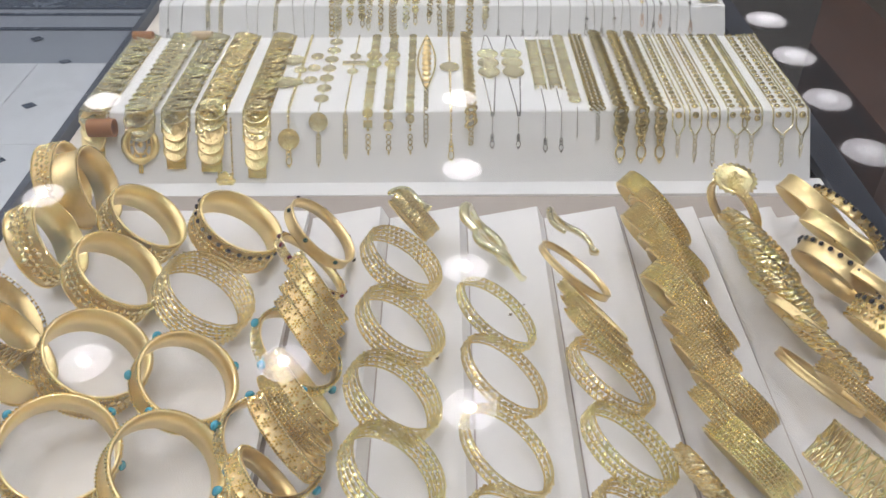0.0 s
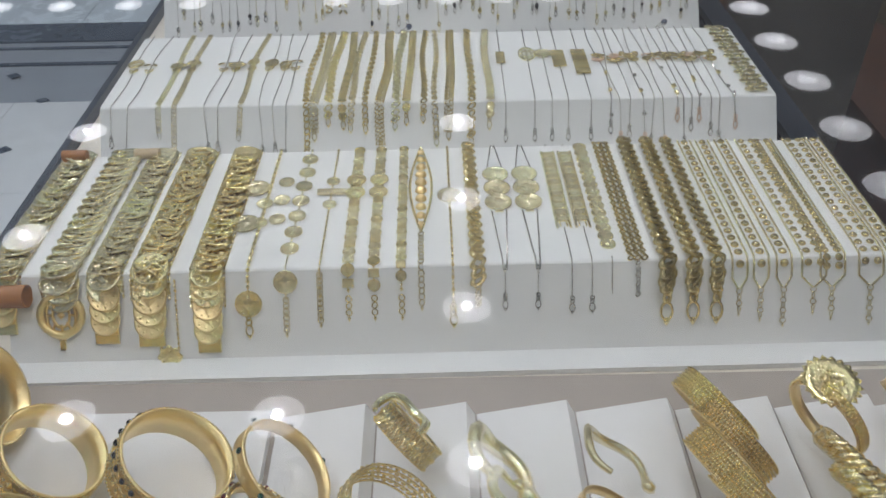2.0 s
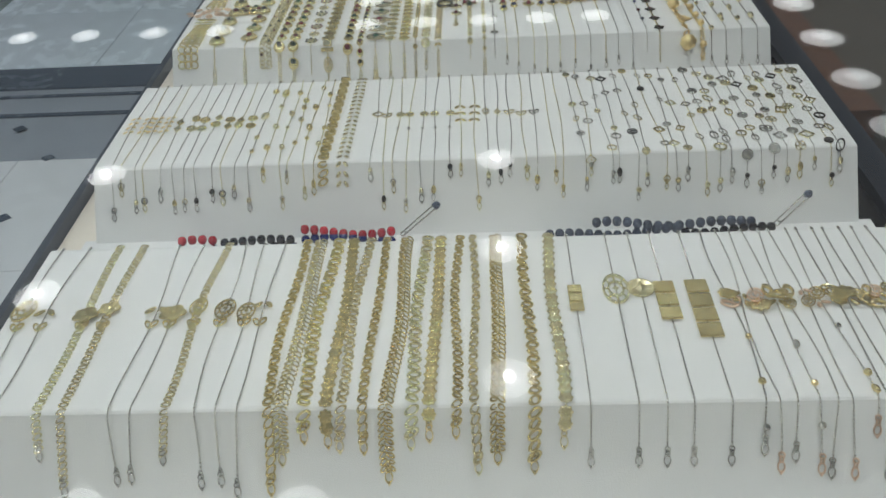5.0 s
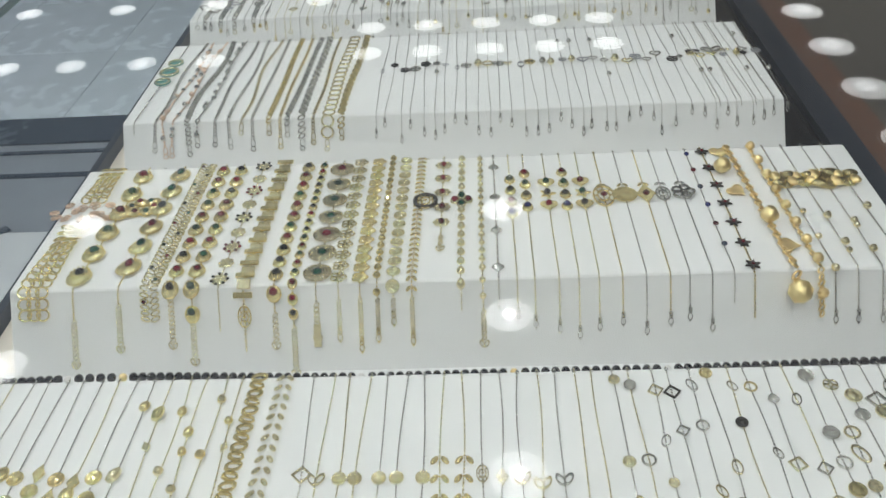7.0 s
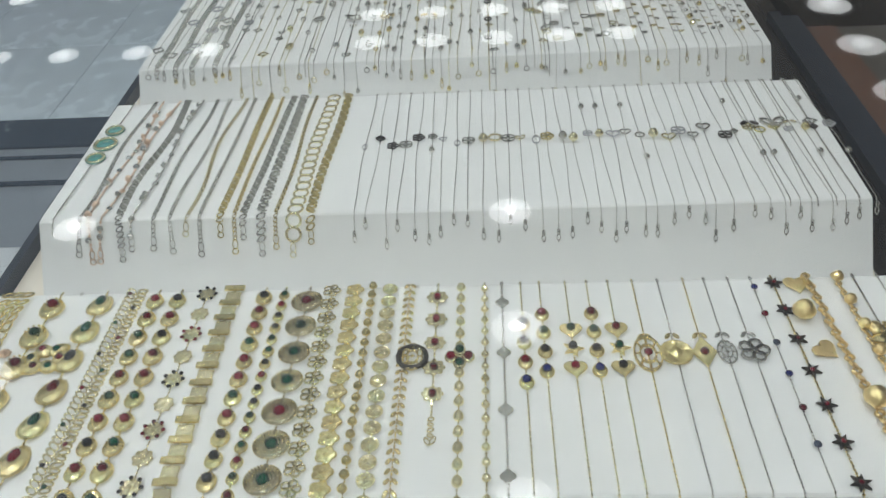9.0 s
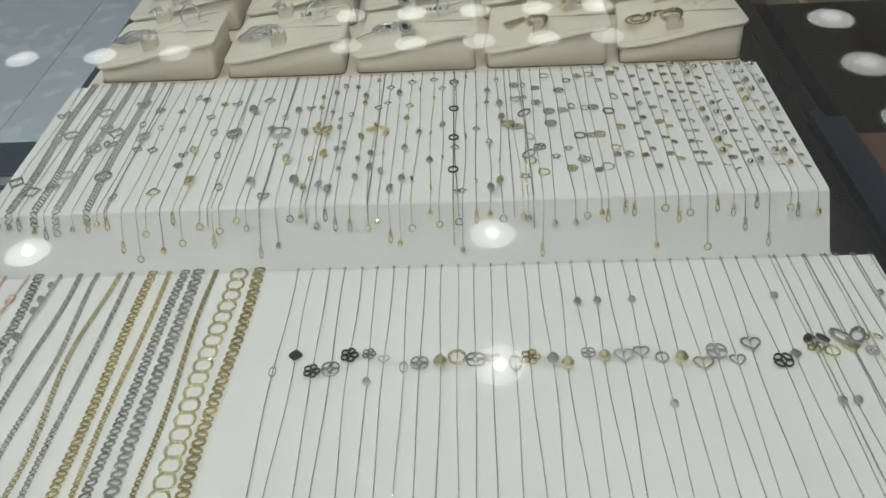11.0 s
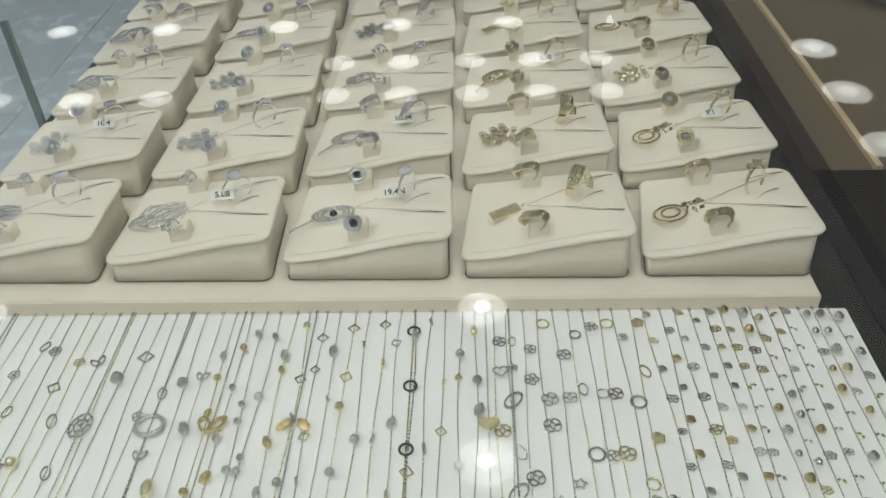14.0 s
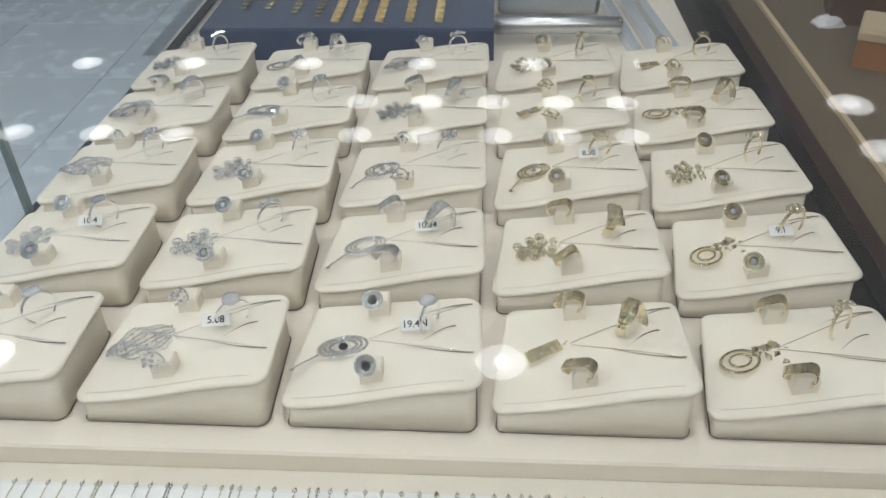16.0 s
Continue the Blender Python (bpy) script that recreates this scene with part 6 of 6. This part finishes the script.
TAGS = {(0, 2): "19.4N", (1, 2): "10.34", (2, 3): "8.30", (1, 0): "10.4", (0, 1): "5.08", (1, 4): "9.1"}
sets = random.Random(7)
for row in range(5):
    for col in range(5):
        m = pose(-0.341 + 0.129 * col, 2.131 + 0.1105 * row, PAD_Z + 0.0005)
        t = thing("jewellery_pad", "cream leather pad with a stitched wavy flap and stubs", "display pad", "cream jewellery pads", m)
        for name in ("body", "flap", "stitching", "slits", "welt"):
            part(name, PAD[name], "", t)
        stubs = ((0.056, 0.018), (0.054, 0.078))
        for x, y in stubs:
            part("stub", PAD["stub"], "", t, "", at_pad(x, y))
        mat = "bright_silver" if col < 3 else "champagne_gold"
        metal = "white gold" if col < 3 else "pale gold"
        kind = ((0, 0, 2, 3, 4), (1, 1, 2, 1, 4), (0, 1, 2, 2, 1), (0, 2, 1, 3, 4), (1, 4, 0, 1, 3))[row][col]
        if (row, col) in ((1, 1), (1, 0)):
            kind = 1
        p = thing("pendant_necklace", f"{metal} pendant on a fine chain tucked into the pad", "pendant", "pendants on the pads", m)
        part("pendant", SET_MESH["pendant", mat, kind], "", p, "", at_pad(0.034, 0.044, 0.001) @ pose(0, 0, 0, 0, 0, sets.uniform(15, 40)))
        part("chain", cord[mat], "", p)
        if row > 1 and sets.random() < 0.5:
            part("stone", shared("stone_24", sets.choice(("garnet", "onyx", "crystal")), STONE(0.0024)), "", p, "", at_pad(0.034, 0.044, 0.003))
        if (row, col) == (0, 2):
            part("stone", shared("stone_30", "onyx", STONE(0.0032)), "", p, "black stone", at_pad(0.034, 0.044, 0.002))
        style = (2, 2, 0, 1, 1)[col] if row == 0 else sets.randrange(3)
        r = thing("ring", f"{metal} ring with a raised head stuck in the pad", "ring", "rings on the pads", m @ at_pad(0.090, 0.058, -0.004) @ pose(0, 0, 0, sets.uniform(-12, 6), 0, sets.uniform(20, 70)))
        r.scale = (1.25, 1.25, 1.25)
        broad = style == 1 if row else col == 3
        part("shank", BROAD[mat] if broad else SET_MESH["shank", mat], "", r)
        if not broad:
            part("head", SET_MESH["head", mat, sets.randrange(3)], "", r, "", pose(0, 0, 0.0185))
        for x, y in stubs:
            e = thing("earring", f"{metal} earring resting on a leather stub", "earring", "earrings on the pads", m @ at_pad(x, y, 0.0095) @ pose(-0.004, -0.003, -0.002, 0, 0, sets.uniform(-30, 30)))
            part("hoop", EARRING[mat, style], "", e)
            if style == 0:
                part("stone", shared("stone_22", "onyx" if (row, col) == (0, 2) else "crystal", STONE(0.0026)), "", e, "", pose(0, -0.0034, 0.0070, 38))
        if (row, col) in TAGS:
            g = thing("price_tag", "small white paper tag with a handwritten number", "tag", "paper tags on the pads", m @ at_pad(0.080, 0.052, 0.008) @ pose(0, 0, 0, 34, 0, 8))
            part("card", Shape().slab([(-0.009, -0.004), (0.009, -0.004), (0.009, 0.0045), (-0.009, 0.0045)], 0, 0.0004), "paper_tag", g)
            cu = bpy.data.curves.new("number", "FONT")
            cu.body, cu.size, cu.align_x, cu.align_y = TAGS[row, col], 0.0066, "CENTER", "CENTER"
            cu.materials.append(MATS["ink"])
            cu.offset = 0.0001
            o = new("number", cu)
            o.parent, o.matrix_basis = g, pose(0, 0, 0.0006)

# ---- far end of the counter ----
t = thing("navy_board", "dark navy velvet board with gold chains laid on it", "display board", m=pose(0, 0, 0))
part("board", Shape().slab([(-0.300, 2.700), (0.045, 2.700), (0.045, 3.04), (-0.300, 3.04)], BOARD_Z - 0.0075, 1.046, None, 0.003), "navy_velvet", t)


class Flat:
    """A level board for chains to lie on."""

    def at(self, u, v, lift=0.0, side=0.0):
        return pose(u + side, 2.99 - v, 1.0465 + lift)


navy = Flat()
for i, u in enumerate((-0.262, -0.232, -0.196, -0.166, -0.142, -0.116, -0.090, -0.055, -0.020)):
    b = Bracelet(navy, u, "broad gold link bracelet on navy velvet")
    b.t["group"] = "bracelets on the navy board"
    if i < 4:
        b.coins(0, 0.27 - 0.012 * (3 - i), 0.0052, "yellow_gold", 0.013, -10, "link", kind="daisy")
    else:
        b.curb(0, 0.275, 0.0100, "rich_gold", 0.006)
        b.coins(0, 0.275, 0.0055, "rich_gold", 0.019, -6, "link", kind="plate")
t = thing("metal_bar", "brushed aluminium tube lying across the counter", "tube", m=pose(0.035, 2.80, 1.012, 0, 90, 0))
part("tube", Shape().lathe([(0.010, 0), (0.011, 0.002), (0.011, 0.168), (0.010, 0.170)], 18), "aluminium", t)
t = thing("acrylic_roll", "clear acrylic roll on its side in the counter", "display roll", m=pose(0.05, 2.875, 1.036, 0, 90, 0))
part("roll", Shape().lathe([(0.030, 0), (0.035, 0.004), (0.035, 0.125), (0.030, 0.129)], 28), "acrylic", t)
part("end_ring", Shape().ring(0.033, 0.003, 28, 5, pose(0, 0, 0.129)), "glass_edge", t)
for x in (0.215, 0.240, 0.262):
    t = thing("acrylic_strip", "thin clear acrylic strip lying in the counter", "acrylic strip", "acrylic strips", pose(x, 2.72, BOARD_Z - 0.007, 0, 0, 6))
    part("strip", Shape().slab([(0, 0), (0.012, 0), (0.012, 0.30), (0, 0.30)], 0, 0.012, None, 0.002), "acrylic", t)
part("end_rail", Shape().box(-0.3722, -0.3528, 2.6905, CY1, 1.0122, 1.0165), "aluminium", case, "bright aluminium edge")

# ---- service side clutter ----
t = thing("gift_box", "kraft jewellery box with orange sides on the worktop", "box", m=pose(0.530, 2.745, 0.986, 0, 0, -24))
part("tray", Shape().slab([(-0.05, -0.035), (0.05, -0.035), (0.05, 0.035), (-0.05, 0.035)], 0, 0.034, None, 0.003), "orange_box", t, "orange cardboard tray")
part("lid", Shape().slab([(-0.052, -0.037), (0.052, -0.037), (0.052, 0.037), (-0.052, 0.037)], 0.0345, 0.046, None, 0.003), "kraft", t, "pale kraft lid")
t = thing("gift_box", "small dark brown cardboard box on the worktop", "box", m=pose(0.545, 2.90, 0.986, 0, 0, -14))
part("body", Shape().slab([(-0.05, -0.04), (0.05, -0.04), (0.05, 0.04), (-0.05, 0.04)], 0, 0.06, None, 0.003), "mahogany", t)
part("lid", Shape().slab([(-0.052, -0.042), (0.052, -0.042), (0.052, 0.042), (-0.052, 0.042)], 0.0605, 0.070, None, 0.003), "orange_box", t)
t = thing("dish", "shallow pale green dish on the worktop", "dish", m=pose(0.60, 2.70, 0.9865))
part("bowl", Shape().lathe([(0.030, 0), (0.052, 0.004), (0.066, 0.016), (0.0675, 0.017), (0.064, 0.0155), (0.05, 0.0065), (0.01, 0.0045)], 32), "jade_glaze", t)


def bag(x, y, size, turn):
    t = thing("plastic_bag", "crumpled clear plastic bag on the worktop", "plastic bag", "plastic bags", pose(x, y, 0.986, 0, 0, turn))
    s = Shape()
    n, m = 20, 8
    v = []
    for j in range(m):
        for i in range(n):
            a, h = 2 * math.pi * i / n, j / (m - 1)
            r = size * math.cos(h * 1.4) ** 0.6 * (1 + 0.35 * noise.noise((3 * math.cos(a), 3 * math.sin(a), 4 * h + x * 9)))
            v.append((r * math.cos(a) * 1.4, r * math.sin(a), h * size * 0.6))
    f = [(j * n + i, j * n + (i + 1) % n, (j + 1) * n + (i + 1) % n, (j + 1) * n + i) for j in range(m - 1) for i in range(n)]
    s.add(v, f + [tuple((m - 1) * n + i for i in range(n))])
    part("bag", s, "plastic_bag", t)


bag(0.70, 2.68, 0.05, 30)
bag(0.490, 2.875, 0.018, 30)
bag(0.60, 2.60, 0.03, 10)
bag(0.56, 3.10, 0.05, 30)
bag(0.66, 3.20, 0.06, -20)
bag(0.60, 1.45, 0.028, 60)

# low cabinet behind the near end of the counter
t = thing("low_cabinet", "polished mahogany cabinet standing behind the counter", "cabinet", m=pose(0.93, 1.42, 0.0))
part("carcass", Shape().slab([(-0.10, -0.12), (0.10, -0.12), (0.10, 0.60), (-0.10, 0.60)], 0.05, 0.60, None, 0.006), "mahogany", t)
part("top", Shape().slab([(-0.11, -0.13), (0.11, -0.13), (0.11, 0.61), (-0.11, 0.61)], 0.601, 0.625, None, 0.004), "mahogany", t)
part("plinth", Shape().box(-0.09, 0.09, -0.11, 0.59, 0.0, 0.049), "black_gloss", t)
t = thing("paper_stack", "loose stack of white papers on a chair-high shelf", "paper", m=pose(1.16, 1.6, 0.0))
part("stack", Shape().slab([(-0.1, -0.15), (0.1, -0.13), (0.09, 0.15), (-0.11, 0.13)], 0.0, 0.55, None, 0.003), "plastic_bag", t)

# ---- floor tiles beyond the glass ----
def tile_mesh(mat, size):
    g = size / 2 - 0.0015
    return Shape().slab([(-g, -g), (g, -g), (g, g), (-g, g)], -0.006, 0.0, None, 0.0015).mesh("tile", mat)


floor = bpy.data.objects["floor"]
pale, blue = tile_mesh("floor_tile", 0.6), tile_mesh("floor_blue", 0.6)
for i in range(12):
    for j in range(19):
        x, y = -4.86 + 0.6 * i, -2.78 + 0.6 * j + (0.13 if j > 10 else 0)
        if j == 10:
            continue
        part("tile", pale if j < 10 else blue, "", floor, "", pose(x, y, 0))
for y0, y1, mat in ((3.46, 3.645, "floor_border"), (3.39, 3.405, "floor_border"), (3.235, 3.255, "floor_border")):
    part("border_strip", Shape().box(-5.1, 2.15, y0, y1, -0.005, 0.003 if y0 > 3.45 else 0.002), mat, floor, "dark stone border strip")
for x, y, s in ((-1.65, 3.14, 1.2), (-1.46, 2.93, 1.1), (-1.46, 2.58, 1.2), (-1.41, 2.22, 0.8), (-1.2, 2.75, 0.7), (-1.75, 2.7, 0.9), (-1.05, 2.4, 0.7)):
    tagged(part("inlay", Shape().slab([(-0.024 * s, 0), (0, -0.02 * s), (0.024 * s, 0), (0, 0.02 * s)], 0.0005, 0.0025, pose(x, y, 0)), "floor_border", floor), "small dark stone inlay")
